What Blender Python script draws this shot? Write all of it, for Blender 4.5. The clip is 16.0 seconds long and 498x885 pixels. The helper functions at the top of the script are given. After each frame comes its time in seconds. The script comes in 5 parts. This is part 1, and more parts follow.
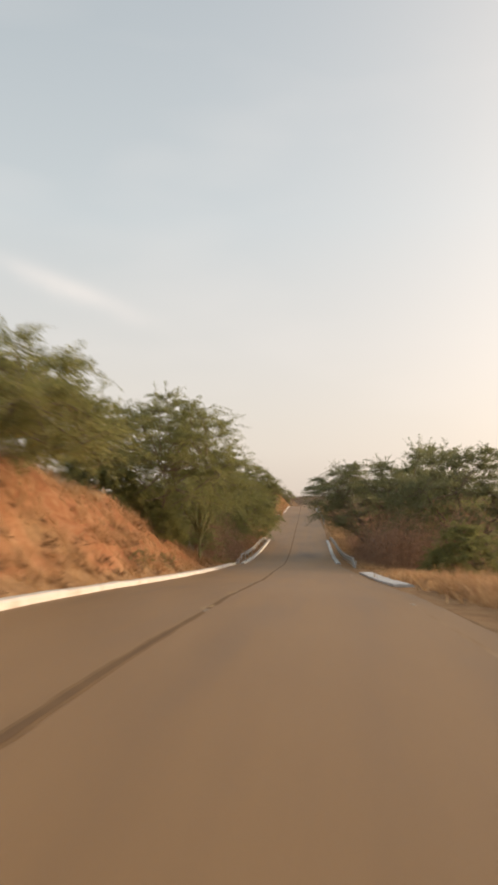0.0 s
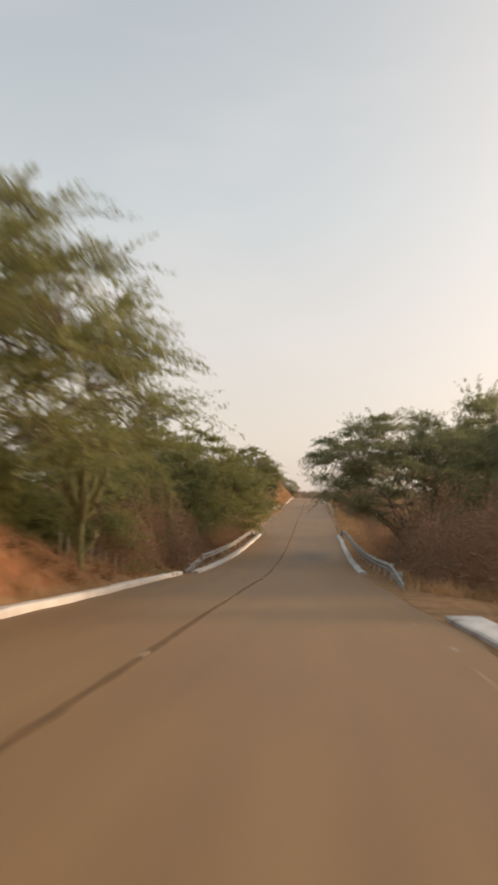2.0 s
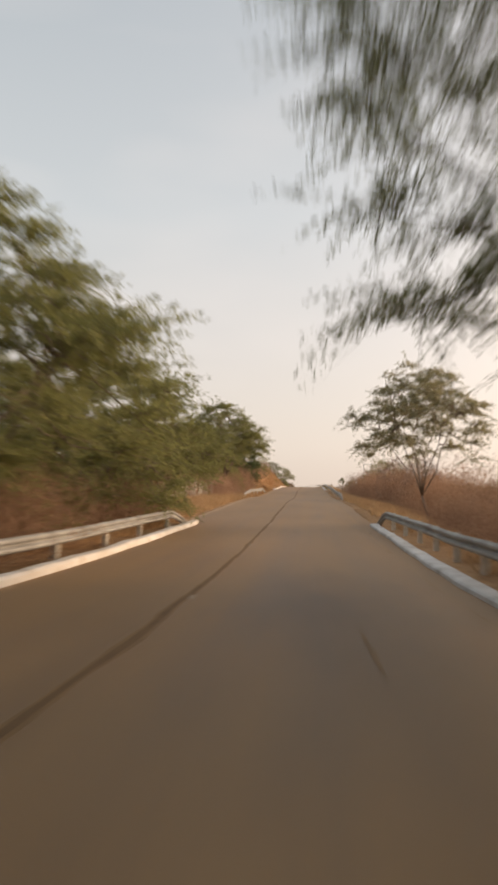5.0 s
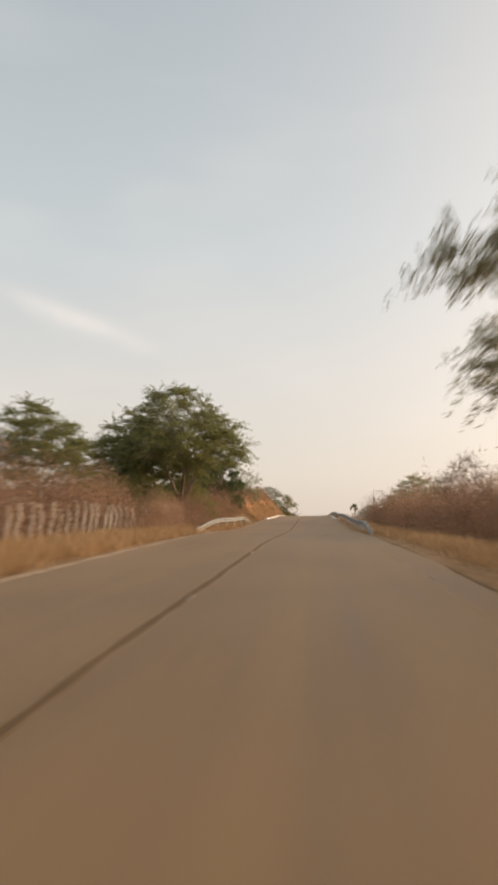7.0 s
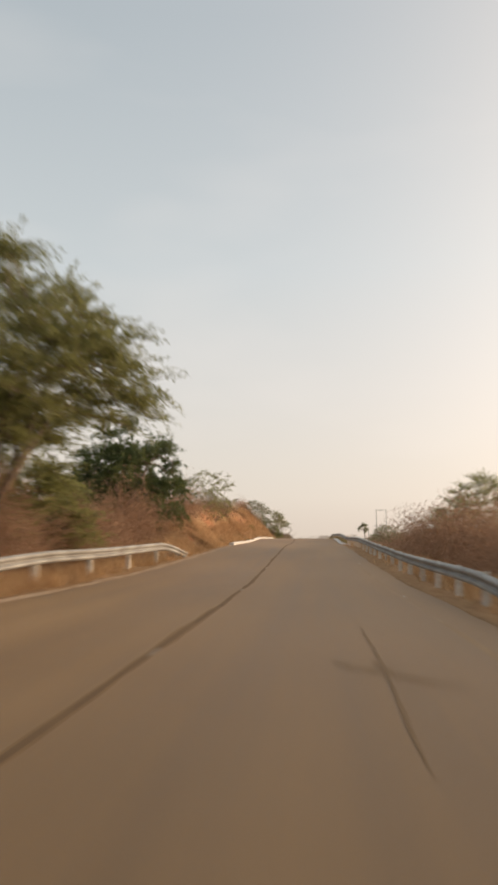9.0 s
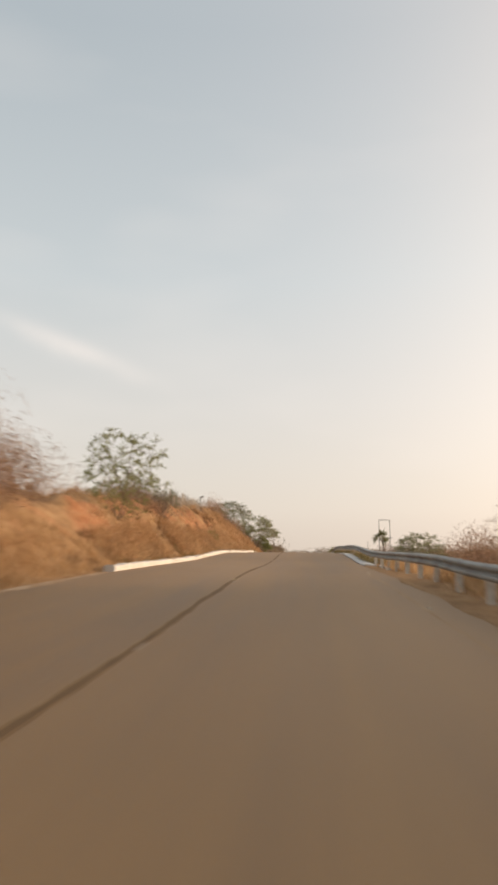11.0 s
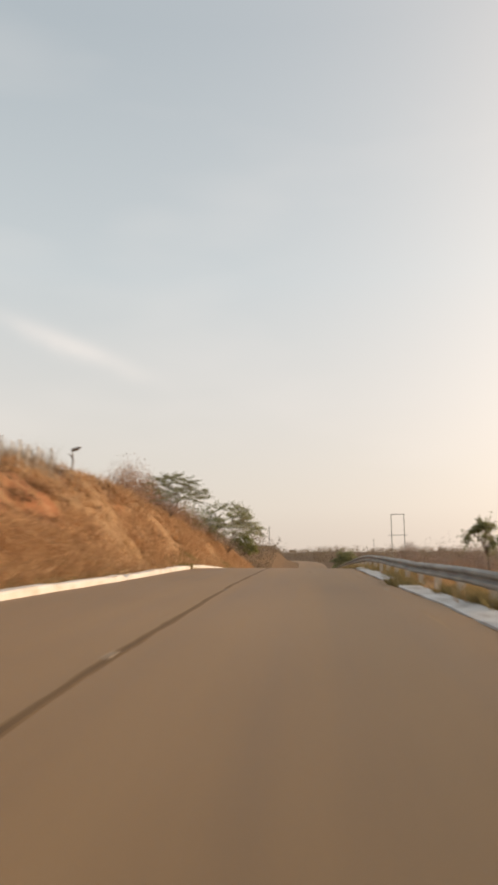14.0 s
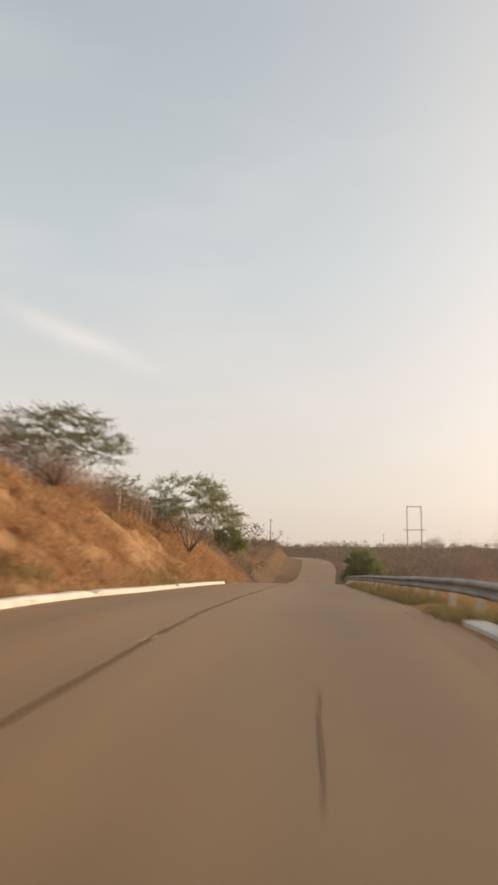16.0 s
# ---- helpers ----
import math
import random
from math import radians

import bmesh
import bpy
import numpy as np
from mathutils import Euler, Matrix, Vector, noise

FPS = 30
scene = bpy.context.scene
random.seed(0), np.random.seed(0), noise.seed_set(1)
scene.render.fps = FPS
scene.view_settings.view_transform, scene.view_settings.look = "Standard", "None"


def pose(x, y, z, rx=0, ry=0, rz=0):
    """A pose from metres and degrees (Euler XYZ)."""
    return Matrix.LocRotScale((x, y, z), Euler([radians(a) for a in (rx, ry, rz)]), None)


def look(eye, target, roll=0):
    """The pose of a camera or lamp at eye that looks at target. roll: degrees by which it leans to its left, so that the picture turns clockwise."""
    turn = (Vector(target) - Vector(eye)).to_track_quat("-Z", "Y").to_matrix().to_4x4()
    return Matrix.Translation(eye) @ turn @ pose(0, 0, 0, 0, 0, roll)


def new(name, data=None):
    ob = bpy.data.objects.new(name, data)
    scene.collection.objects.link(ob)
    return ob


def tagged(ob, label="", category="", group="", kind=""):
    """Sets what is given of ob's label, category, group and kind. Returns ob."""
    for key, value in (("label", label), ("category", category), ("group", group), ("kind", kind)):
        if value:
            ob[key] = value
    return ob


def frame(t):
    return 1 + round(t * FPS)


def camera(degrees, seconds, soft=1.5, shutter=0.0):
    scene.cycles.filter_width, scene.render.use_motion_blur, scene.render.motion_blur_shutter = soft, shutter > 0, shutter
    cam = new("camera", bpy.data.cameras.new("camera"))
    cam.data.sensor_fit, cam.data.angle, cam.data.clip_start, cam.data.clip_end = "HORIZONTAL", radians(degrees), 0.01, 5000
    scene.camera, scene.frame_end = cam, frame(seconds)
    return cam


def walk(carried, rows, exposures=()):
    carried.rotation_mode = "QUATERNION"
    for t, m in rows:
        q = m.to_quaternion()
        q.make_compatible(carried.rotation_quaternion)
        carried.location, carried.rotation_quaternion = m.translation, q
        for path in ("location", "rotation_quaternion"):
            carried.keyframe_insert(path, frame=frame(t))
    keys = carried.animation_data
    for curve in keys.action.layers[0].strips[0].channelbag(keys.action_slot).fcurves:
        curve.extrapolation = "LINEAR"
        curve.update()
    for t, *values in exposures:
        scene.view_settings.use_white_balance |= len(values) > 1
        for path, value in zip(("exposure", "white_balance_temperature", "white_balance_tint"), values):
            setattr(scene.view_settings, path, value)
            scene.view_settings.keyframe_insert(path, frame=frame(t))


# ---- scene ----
cam = camera(38.0, 16.0, soft=3.3, shutter=1.0)
PATH = [
    (0, (-0.107, 0.000, 1.252), (-1.687, 19.884, 2.717), -0.13),
    (0.5, (0.050, 6.098, 0.966), (-1.630, 25.975, 2.402), 0.01),
    (1, (0.096, 12.210, 0.559), (-1.616, 32.088, 1.955), 0.09),
    (1.5, (0.174, 18.352, 0.080), (-1.579, 38.229, 1.425), 0.04),
    (2, (0.165, 24.537, -0.430), (-1.606, 44.412, 0.928), 0.02),
    (2.5, (-0.013, 30.783, -0.939), (-1.731, 50.662, 0.423), 0.21),
    (3, (0.048, 37.119, -1.427), (-1.718, 56.993, -0.049), -0.44),
    (3.5, (-0.140, 43.579, -1.905), (-1.850, 63.457, -0.514), -0.03),
    (4, (-0.173, 50.194, -2.387), (-1.851, 70.079, -1.062), -0.16),
    (4.5, (-0.149, 56.997, -2.838), (-1.814, 76.884, -1.529), 0.22),
    (4.7, (-0.205, 59.778, -2.996), (-1.848, 79.668, -1.709), 0.29),
    (5.2, (-0.175, 66.896, -3.309), (-1.840, 86.778, -1.911), 0.19),
    (5.7, (-0.109, 74.273, -3.482), (-1.822, 94.131, -1.838), -0.04),
    (6.2, (-0.039, 81.931, -3.513), (-1.802, 101.762, -1.609), -0.29),
    (6.8, (0.002, 91.528, -3.410), (-1.791, 111.341, -1.354), -0.43),
    (7, (-0.068, 94.830, -3.360), (-1.823, 114.630, -1.159), -0.88),
    (7.5, (-0.063, 103.228, -3.211), (-1.799, 123.018, -0.902), -0.88),
    (8, (-0.060, 111.661, -3.038), (-1.683, 131.449, -0.633), 0.08),
    (8.5, (-0.070, 119.923, -2.894), (-1.567, 139.699, -0.307), 0.92),
    (9, (-0.106, 127.968, -2.818), (-1.769, 147.710, -0.086), -0.18),
    (9.5, (-0.199, 135.867, -2.796), (-1.799, 155.608, -0.012), 0.13),
    (9.7, (-0.213, 139.004, -2.794), (-1.732, 158.759, -0.068), 0.31),
    (10.2, (-0.181, 146.807, -2.768), (-1.706, 166.552, 0.028), 0.27),
    (10.7, (-0.109, 154.524, -2.643), (-1.648, 174.245, 0.309), 0.17),
    (11.2, (-0.034, 162.106, -2.430), (-1.587, 181.800, 0.687), 0.06),
    (11.8, (0.011, 170.956, -2.146), (-1.550, 190.635, 1.067), -0.00),
    (12, (-0.005, 173.834, -2.061), (-1.579, 193.520, 1.101), 0.04),
    (12.5, (-0.015, 180.878, -1.898), (-1.550, 200.594, 1.090), 0.09),
    (13, (0.097, 187.742, -1.806), (-1.441, 207.451, 1.229), 0.08),
    (13.5, (0.110, 194.473, -1.695), (-1.403, 214.186, 1.320), -0.19),
    (14, (0.067, 201.115, -1.500), (-1.481, 220.828, 1.495), -0.17),
    (14.5, (0.239, 207.707, -1.293), (-1.395, 227.425, 1.625), 0.53),
    (15, (0.171, 214.266, -1.181), (-1.363, 234.003, 1.665), 0.25),
    (15.5, (0.215, 220.804, -1.154), (-1.347, 240.539, 1.686), 0.21),
    (16, (0.142, 227.330, -1.126), (-1.587, 247.055, 1.693), 0.60),
]
walk(cam, [(t, look(eye, target, roll)) for t, eye, target, roll in PATH], [(0, 0.22, 6750, 10), (2, 0.22, 6780, 11), (3.2, 0.22, 6860, 12), (4.7, 0.25, 6880, 13), (7, 0.18, 6800, 10), (10, 0.19, 6780, 10), (16, 0.18, 6750, 10)])

# ---- light: hazy late afternoon, low warm sun to the side ----
SUN_AZ, SUN_EL = radians(72), radians(10)
HAZE_GAIN, SKY_SHARE, GLOW = 10.0, 0.25, 1.2
HAZE = ((0.0, (0.80, 0.70, 0.61)), (0.06, (0.83, 0.76, 0.69)), (0.2, (0.77, 0.755, 0.735)), (0.36, (0.645, 0.70, 0.73)), (0.62, (0.49, 0.555, 0.605)))
CLOUD = (8.9, 8.1, 7.65)
world = bpy.data.worlds.new("hazy_sky")
scene.world = world
world.use_nodes = True
wn, wl = world.node_tree.nodes, world.node_tree.links
wn.clear()
w_out = wn.new("ShaderNodeOutputWorld")
w_bg = wn.new("ShaderNodeBackground")
w_sky = wn.new("ShaderNodeTexSky")
w_sky.sky_type = "NISHITA"
w_sky.sun_disc = False
w_sky.sun_elevation = SUN_EL
w_sky.sun_rotation = SUN_AZ
w_sky.air_density, w_sky.dust_density, w_sky.ozone_density = 1.0, 4.0, 1.0
w_bg.inputs["Strength"].default_value = 0.1


def w_math(op, a, b=None, c=None):
    k = wn.new("ShaderNodeMath")
    k.operation = op
    for i, v in enumerate((a, b, c)):
        if v is not None:
            if isinstance(v, (int, float)):
                k.inputs[i].default_value = v
            else:
                wl.new(v, k.inputs[i])
    return k.outputs[0]


def w_mix(f, a, b, blend="MIX"):
    k = wn.new("ShaderNodeMix")
    k.data_type, k.blend_type, k.clamp_factor = "RGBA", blend, False
    for socket, v in (("Factor", f), ("A", a), ("B", b)):
        if isinstance(v, (int, float)):
            k.inputs[socket].default_value = v
        elif isinstance(v, tuple):
            k.inputs[socket].default_value = (*v, 1)
        else:
            wl.new(v, k.inputs[socket])
    return k.outputs["Result"]


SUN_WAY = Vector((math.sin(SUN_AZ) * math.cos(SUN_EL), math.cos(SUN_AZ) * math.cos(SUN_EL), math.sin(SUN_EL)))
w_co = wn.new("ShaderNodeTexCoord")
w_sep = wn.new("ShaderNodeSeparateXYZ")
wl.new(w_co.outputs["Generated"], w_sep.inputs[0])
# dust haze: warm and bright near the horizon, pale grey-blue higher up
w_ramp = wn.new("ShaderNodeValToRGB")
for k in range(3):
    w_ramp.color_ramp.elements.new(0.5)
for e, (p, c) in zip(w_ramp.color_ramp.elements, HAZE):
    e.position, e.color = p, (*c, 1)
wl.new(w_sep.outputs["Z"], w_ramp.inputs[0])
w_dot = wn.new("ShaderNodeVectorMath")
w_dot.operation = "DOT_PRODUCT"
w_dot.inputs[1].default_value = SUN_WAY
wl.new(w_co.outputs["Generated"], w_dot.inputs[0])
w_near = w_math("MAXIMUM", w_dot.outputs["Value"], 0.0)
haze = w_mix(1.0, w_ramp.outputs[0], (HAZE_GAIN,) * 3, "MULTIPLY")
glow = w_mix(w_math("MULTIPLY", w_math("POWER", w_near, 4.0), GLOW), (0.0, 0.0, 0.0), (10.0, 7.0, 4.4))
base_sky = w_mix(SKY_SHARE, haze, w_sky.outputs[0])
base_sky = w_mix(1.0, base_sky, glow, "ADD")
blush = w_mix(w_math("MULTIPLY", w_math("POWER", w_near, 1.5), 0.16), (0.0, 0.0, 0.0), (10.0, 7.2, 6.6))
base_sky = w_mix(1.0, base_sky, blush, "ADD")
# thin high cloud: one long streak and faint veils
w_u = w_math("DIVIDE", w_sep.outputs["X"], w_math("MAXIMUM", w_sep.outputs["Y"], 0.05))
w_v = w_math("DIVIDE", w_sep.outputs["Z"], w_math("MAXIMUM", w_sep.outputs["Y"], 0.05))
w_noise = wn.new("ShaderNodeTexNoise")
w_noise.inputs["Scale"].default_value, w_noise.inputs["Detail"].default_value = 9.0, 5.0
wl.new(w_co.outputs["Generated"], w_noise.inputs["Vector"])
w_du, w_dv = w_math("ADD", w_u, 0.337), w_math("ADD", w_v, -0.2965)
w_along = w_math("ADD", w_math("MULTIPLY", w_du, 0.915), w_math("MULTIPLY", w_dv, -0.404))
w_cross = w_math("ADD", w_math("MULTIPLY", w_du, 0.404), w_math("MULTIPLY", w_dv, 0.915))
w_cross = w_math("ADD", w_cross, w_math("MULTIPLY", w_math("ADD", w_noise.outputs[0], -0.5), 0.018))
w_far = w_math("ADD", w_math("POWER", w_math("ABSOLUTE", w_math("DIVIDE", w_along, 0.11)), 2.0), w_math("POWER", w_math("ABSOLUTE", w_math("DIVIDE", w_cross, 0.0145)), 2.0))
w_streak = w_math("MULTIPLY", w_math("EXPONENT", w_math("MULTIPLY", w_far, -1.0)), w_math("MULTIPLY", w_noise.outputs[0], 0.8))
veil = wn.new("ShaderNodeTexNoise")
veil.inputs["Scale"].default_value, veil.inputs["Detail"].default_value = 2.2, 3.0
w_map = wn.new("ShaderNodeMapping")
w_map.inputs["Scale"].default_value, w_map.inputs["Rotation"].default_value = (1, 1, 3.0), (0, 0.5, 0)
wl.new(w_co.outputs["Generated"], w_map.inputs["Vector"])
wl.new(w_map.outputs[0], veil.inputs["Vector"])
w_veil = w_math("MULTIPLY", w_math("MAXIMUM", w_math("ADD", veil.outputs[0], -0.5), 0.0), 0.6)
full_sky = w_mix(w_math("ADD", w_streak, w_veil), base_sky, tuple(c * 1.04 for c in CLOUD))
wl.new(full_sky, w_bg.inputs["Color"])
wl.new(w_bg.outputs[0], w_out.inputs["Surface"])

sun_data = bpy.data.lights.new("sun", "SUN")
sun_data.energy, sun_data.angle, sun_data.color = 3.0, radians(9), (1.0, 0.74, 0.5)
sun = new("sun", sun_data)
sun.matrix_world = look(Vector((60, 120, 0)) + 80 * SUN_WAY, (60, 120, 0))


# ---- materials ----
def material(name, stops, scale=4.0, detail=6.0, rough=0.85, bump=0.3, bump_scale=40.0, metal=0.0, stretch=(1, 1, 1), random_value=0.0, translucent=0.0, dist=0.02):
    """A two-scale noise material; stops: (position, colour) rows of its colour ramp."""
    m = bpy.data.materials.new(name)
    m.use_nodes = True
    n, l = m.node_tree.nodes, m.node_tree.links
    b = n["Principled BSDF"]
    b.inputs["Roughness"].default_value, b.inputs["Metallic"].default_value = rough, metal
    b.inputs["Specular IOR Level"].default_value = 0.3
    co = n.new("ShaderNodeTexCoord")
    mp = n.new("ShaderNodeMapping")
    mp.inputs["Scale"].default_value = stretch
    l.new(co.outputs["Object"], mp.inputs["Vector"])
    big, fine = n.new("ShaderNodeTexNoise"), n.new("ShaderNodeTexNoise")
    big.inputs["Scale"].default_value, big.inputs["Detail"].default_value = scale, detail
    fine.inputs["Scale"].default_value, fine.inputs["Detail"].default_value = bump_scale, 4.0
    l.new(mp.outputs[0], big.inputs["Vector"])
    l.new(mp.outputs[0], fine.inputs["Vector"])
    mix = n.new("ShaderNodeMath")
    mix.operation = "MULTIPLY_ADD"
    mix.inputs[1].default_value = 0.35
    l.new(fine.outputs[0], mix.inputs[0])
    sub = n.new("ShaderNodeMath")
    sub.operation = "ADD"
    sub.inputs[1].default_value = -0.175
    l.new(big.outputs[0], sub.inputs[0])
    l.new(sub.outputs[0], mix.inputs[2])
    ramp = n.new("ShaderNodeValToRGB")
    while len(ramp.color_ramp.elements) < len(stops):
        ramp.color_ramp.elements.new(0.5)
    for e, (p, c) in zip(ramp.color_ramp.elements, stops):
        e.position, e.color = p, (*c, 1)
    l.new(mix.outputs[0], ramp.inputs[0])
    colour = ramp.outputs[0]
    if random_value:
        info, hsv, rng = n.new("ShaderNodeObjectInfo"), n.new("ShaderNodeHueSaturation"), n.new("ShaderNodeMapRange")
        rng.inputs["To Min"].default_value, rng.inputs["To Max"].default_value = 1 - random_value, 1 + random_value
        l.new(info.outputs["Random"], rng.inputs["Value"])
        l.new(rng.outputs[0], hsv.inputs["Value"])
        l.new(colour, hsv.inputs["Color"])
        colour = hsv.outputs[0]
    l.new(colour, b.inputs["Base Color"])
    if bump:
        bp = n.new("ShaderNodeBump")
        bp.inputs["Strength"].default_value, bp.inputs["Distance"].default_value = bump, dist
        l.new(fine.outputs[0], bp.inputs["Height"])
        l.new(bp.outputs[0], b.inputs["Normal"])
    if translucent:
        tr, ms = n.new("ShaderNodeBsdfTranslucent"), n.new("ShaderNodeMixShader")
        ms.inputs[0].default_value = translucent
        l.new(colour, tr.inputs["Color"])
        l.new(b.outputs[0], ms.inputs[1])
        l.new(tr.outputs[0], ms.inputs[2])
        l.new(ms.outputs[0], n["Material Output"].inputs["Surface"])
    return m


def leaf_material(name, dark, mid, light, translucent=0.3):
    """Leaf colour varied leaf by leaf and tree by tree."""
    m = bpy.data.materials.new(name)
    m.use_nodes = True
    n, l = m.node_tree.nodes, m.node_tree.links
    b = n["Principled BSDF"]
    b.inputs["Roughness"].default_value = 0.6
    b.inputs["Specular IOR Level"].default_value = 0.25
    geo, info, co = n.new("ShaderNodeNewGeometry"), n.new("ShaderNodeObjectInfo"), n.new("ShaderNodeTexCoord")
    noise_tex = n.new("ShaderNodeTexNoise")
    noise_tex.inputs["Scale"].default_value = 0.7
    l.new(co.outputs["Object"], noise_tex.inputs["Vector"])
    add = n.new("ShaderNodeMath")
    add.operation = "MULTIPLY_ADD"
    add.inputs[1].default_value = 0.45
    l.new(geo.outputs["Random Per Island"], add.inputs[0])
    half = n.new("ShaderNodeMath")
    half.operation = "MULTIPLY"
    half.inputs[1].default_value = 0.6
    l.new(noise_tex.outputs[0], half.inputs[0])
    l.new(half.outputs[0], add.inputs[2])
    ramp = n.new("ShaderNodeValToRGB")
    ramp.color_ramp.elements.new(0.5)
    for e, (p, c) in zip(ramp.color_ramp.elements, ((0.15, dark), (0.5, mid), (0.9, light))):
        e.position, e.color = p, (*c, 1)
    l.new(add.outputs[0], ramp.inputs[0])
    hsv, rng = n.new("ShaderNodeHueSaturation"), n.new("ShaderNodeMapRange")
    rng.inputs["To Min"].default_value, rng.inputs["To Max"].default_value = 0.82, 1.15
    l.new(info.outputs["Random"], rng.inputs["Value"])
    l.new(rng.outputs[0], hsv.inputs["Value"])
    l.new(ramp.outputs[0], hsv.inputs["Color"])
    l.new(hsv.outputs[0], b.inputs["Base Color"])
    tr, ms = n.new("ShaderNodeBsdfTranslucent"), n.new("ShaderNodeMixShader")
    ms.inputs[0].default_value = translucent
    l.new(hsv.outputs[0], tr.inputs["Color"])
    l.new(b.outputs[0], ms.inputs[1])
    l.new(tr.outputs[0], ms.inputs[2])
    l.new(ms.outputs[0], n["Material Output"].inputs["Surface"])
    return m


def ground_material():
    """Red laterite on the cuts, straw and pale dust on flatter ground."""
    m = bpy.data.materials.new("laterite_and_straw")
    m.use_nodes = True
    n, l = m.node_tree.nodes, m.node_tree.links
    b = n["Principled BSDF"]
    b.inputs["Roughness"].default_value = 0.95
    b.inputs["Specular IOR Level"].default_value = 0.1
    co = n.new("ShaderNodeTexCoord")

    def tex(scale, detail=6.0, rough=0.6):
        t = n.new("ShaderNodeTexNoise")
        t.inputs["Scale"].default_value, t.inputs["Detail"].default_value, t.inputs["Roughness"].default_value = scale, detail, rough
        l.new(co.outputs["Object"], t.inputs["Vector"])
        return t

    def ramp(src, *stops):
        r = n.new("ShaderNodeValToRGB")
        while len(r.color_ramp.elements) < len(stops):
            r.color_ramp.elements.new(0.5)
        for e, (p, c) in zip(r.color_ramp.elements, stops):
            e.position, e.color = p, (*c, 1)
        l.new(src, r.inputs[0])
        return r.outputs[0]

    def blend(f, a, c):
        x = n.new("ShaderNodeMix")
        x.data_type = "RGBA"
        l.new(f, x.inputs["Factor"])
        l.new(a, x.inputs["A"])
        l.new(c, x.inputs["B"])
        return x.outputs["Result"]

    t2, t3 = tex(2.2), tex(14.0)
    red = ramp(t2.outputs[0], (0.25, (0.22, 0.09, 0.044)), (0.5, (0.36, 0.168, 0.083)), (0.75, (0.465, 0.275, 0.158)))
    straw = ramp(t2.outputs[0], (0.3, (0.24, 0.138, 0.07)), (0.55, (0.38, 0.232, 0.122)), (0.8, (0.47, 0.32, 0.185)))
    # bare red soil against dry grass, as laid down on the ground sheet
    soil = n.new("ShaderNodeAttribute")
    soil.attribute_name = "bare_soil"
    fray, bare = n.new("ShaderNodeMath"), n.new("ShaderNodeMapRange")
    fray.operation = "MULTIPLY_ADD"
    fray.inputs[1].default_value = 0.7
    l.new(t2.outputs[0], fray.inputs[0])
    l.new(soil.outputs["Fac"], fray.inputs[2])
    bare.inputs["From Min"].default_value, bare.inputs["From Max"].default_value = 0.7, 1.0
    l.new(fray.outputs[0], bare.inputs["Value"])
    col = blend(bare.outputs[0], straw, red)
    place = n.new("ShaderNodeSeparateXYZ")
    l.new(co.outputs["Object"], place.inputs[0])
    away, ahead = n.new("ShaderNodeMapRange"), n.new("ShaderNodeMapRange")
    off = n.new("ShaderNodeMath")
    off.operation = "ABSOLUTE"
    l.new(place.outputs["X"], off.inputs[0])
    l.new(off.outputs[0], away.inputs["Value"])
    away.inputs["From Min"].default_value, away.inputs["From Max"].default_value = 9.0, 16.0
    l.new(place.outputs["Y"], ahead.inputs["Value"])
    ahead.inputs["From Min"].default_value, ahead.inputs["From Max"].default_value = 288.0, 300.0
    most = n.new("ShaderNodeMath")
    most.operation = "MAXIMUM"
    l.new(away.outputs[0], most.inputs[0])
    l.new(ahead.outputs[0], most.inputs[1])
    litter_col = ramp(t2.outputs[0], (0.3, (0.115, 0.075, 0.047)), (0.55, (0.175, 0.118, 0.075)), (0.8, (0.24, 0.165, 0.105)))
    col = blend(most.outputs[0], col, litter_col)
    speck = ramp(t3.outputs[0], (0.3, (0.62, 0.6, 0.58)), (0.6, (1, 1, 1)))
    mul = n.new("ShaderNodeMix")
    mul.data_type, mul.blend_type = "RGBA", "MULTIPLY"
    mul.inputs["Factor"].default_value = 0.8
    l.new(col, mul.inputs["A"])
    l.new(speck, mul.inputs["B"])
    l.new(mul.outputs["Result"], b.inputs["Base Color"])
    bp = n.new("ShaderNodeBump")
    bp.inputs["Strength"].default_value, bp.inputs["Distance"].default_value = 0.7, 0.06
    l.new(t3.outputs[0], bp.inputs["Height"])
    l.new(bp.outputs[0], b.inputs["Normal"])
    return m


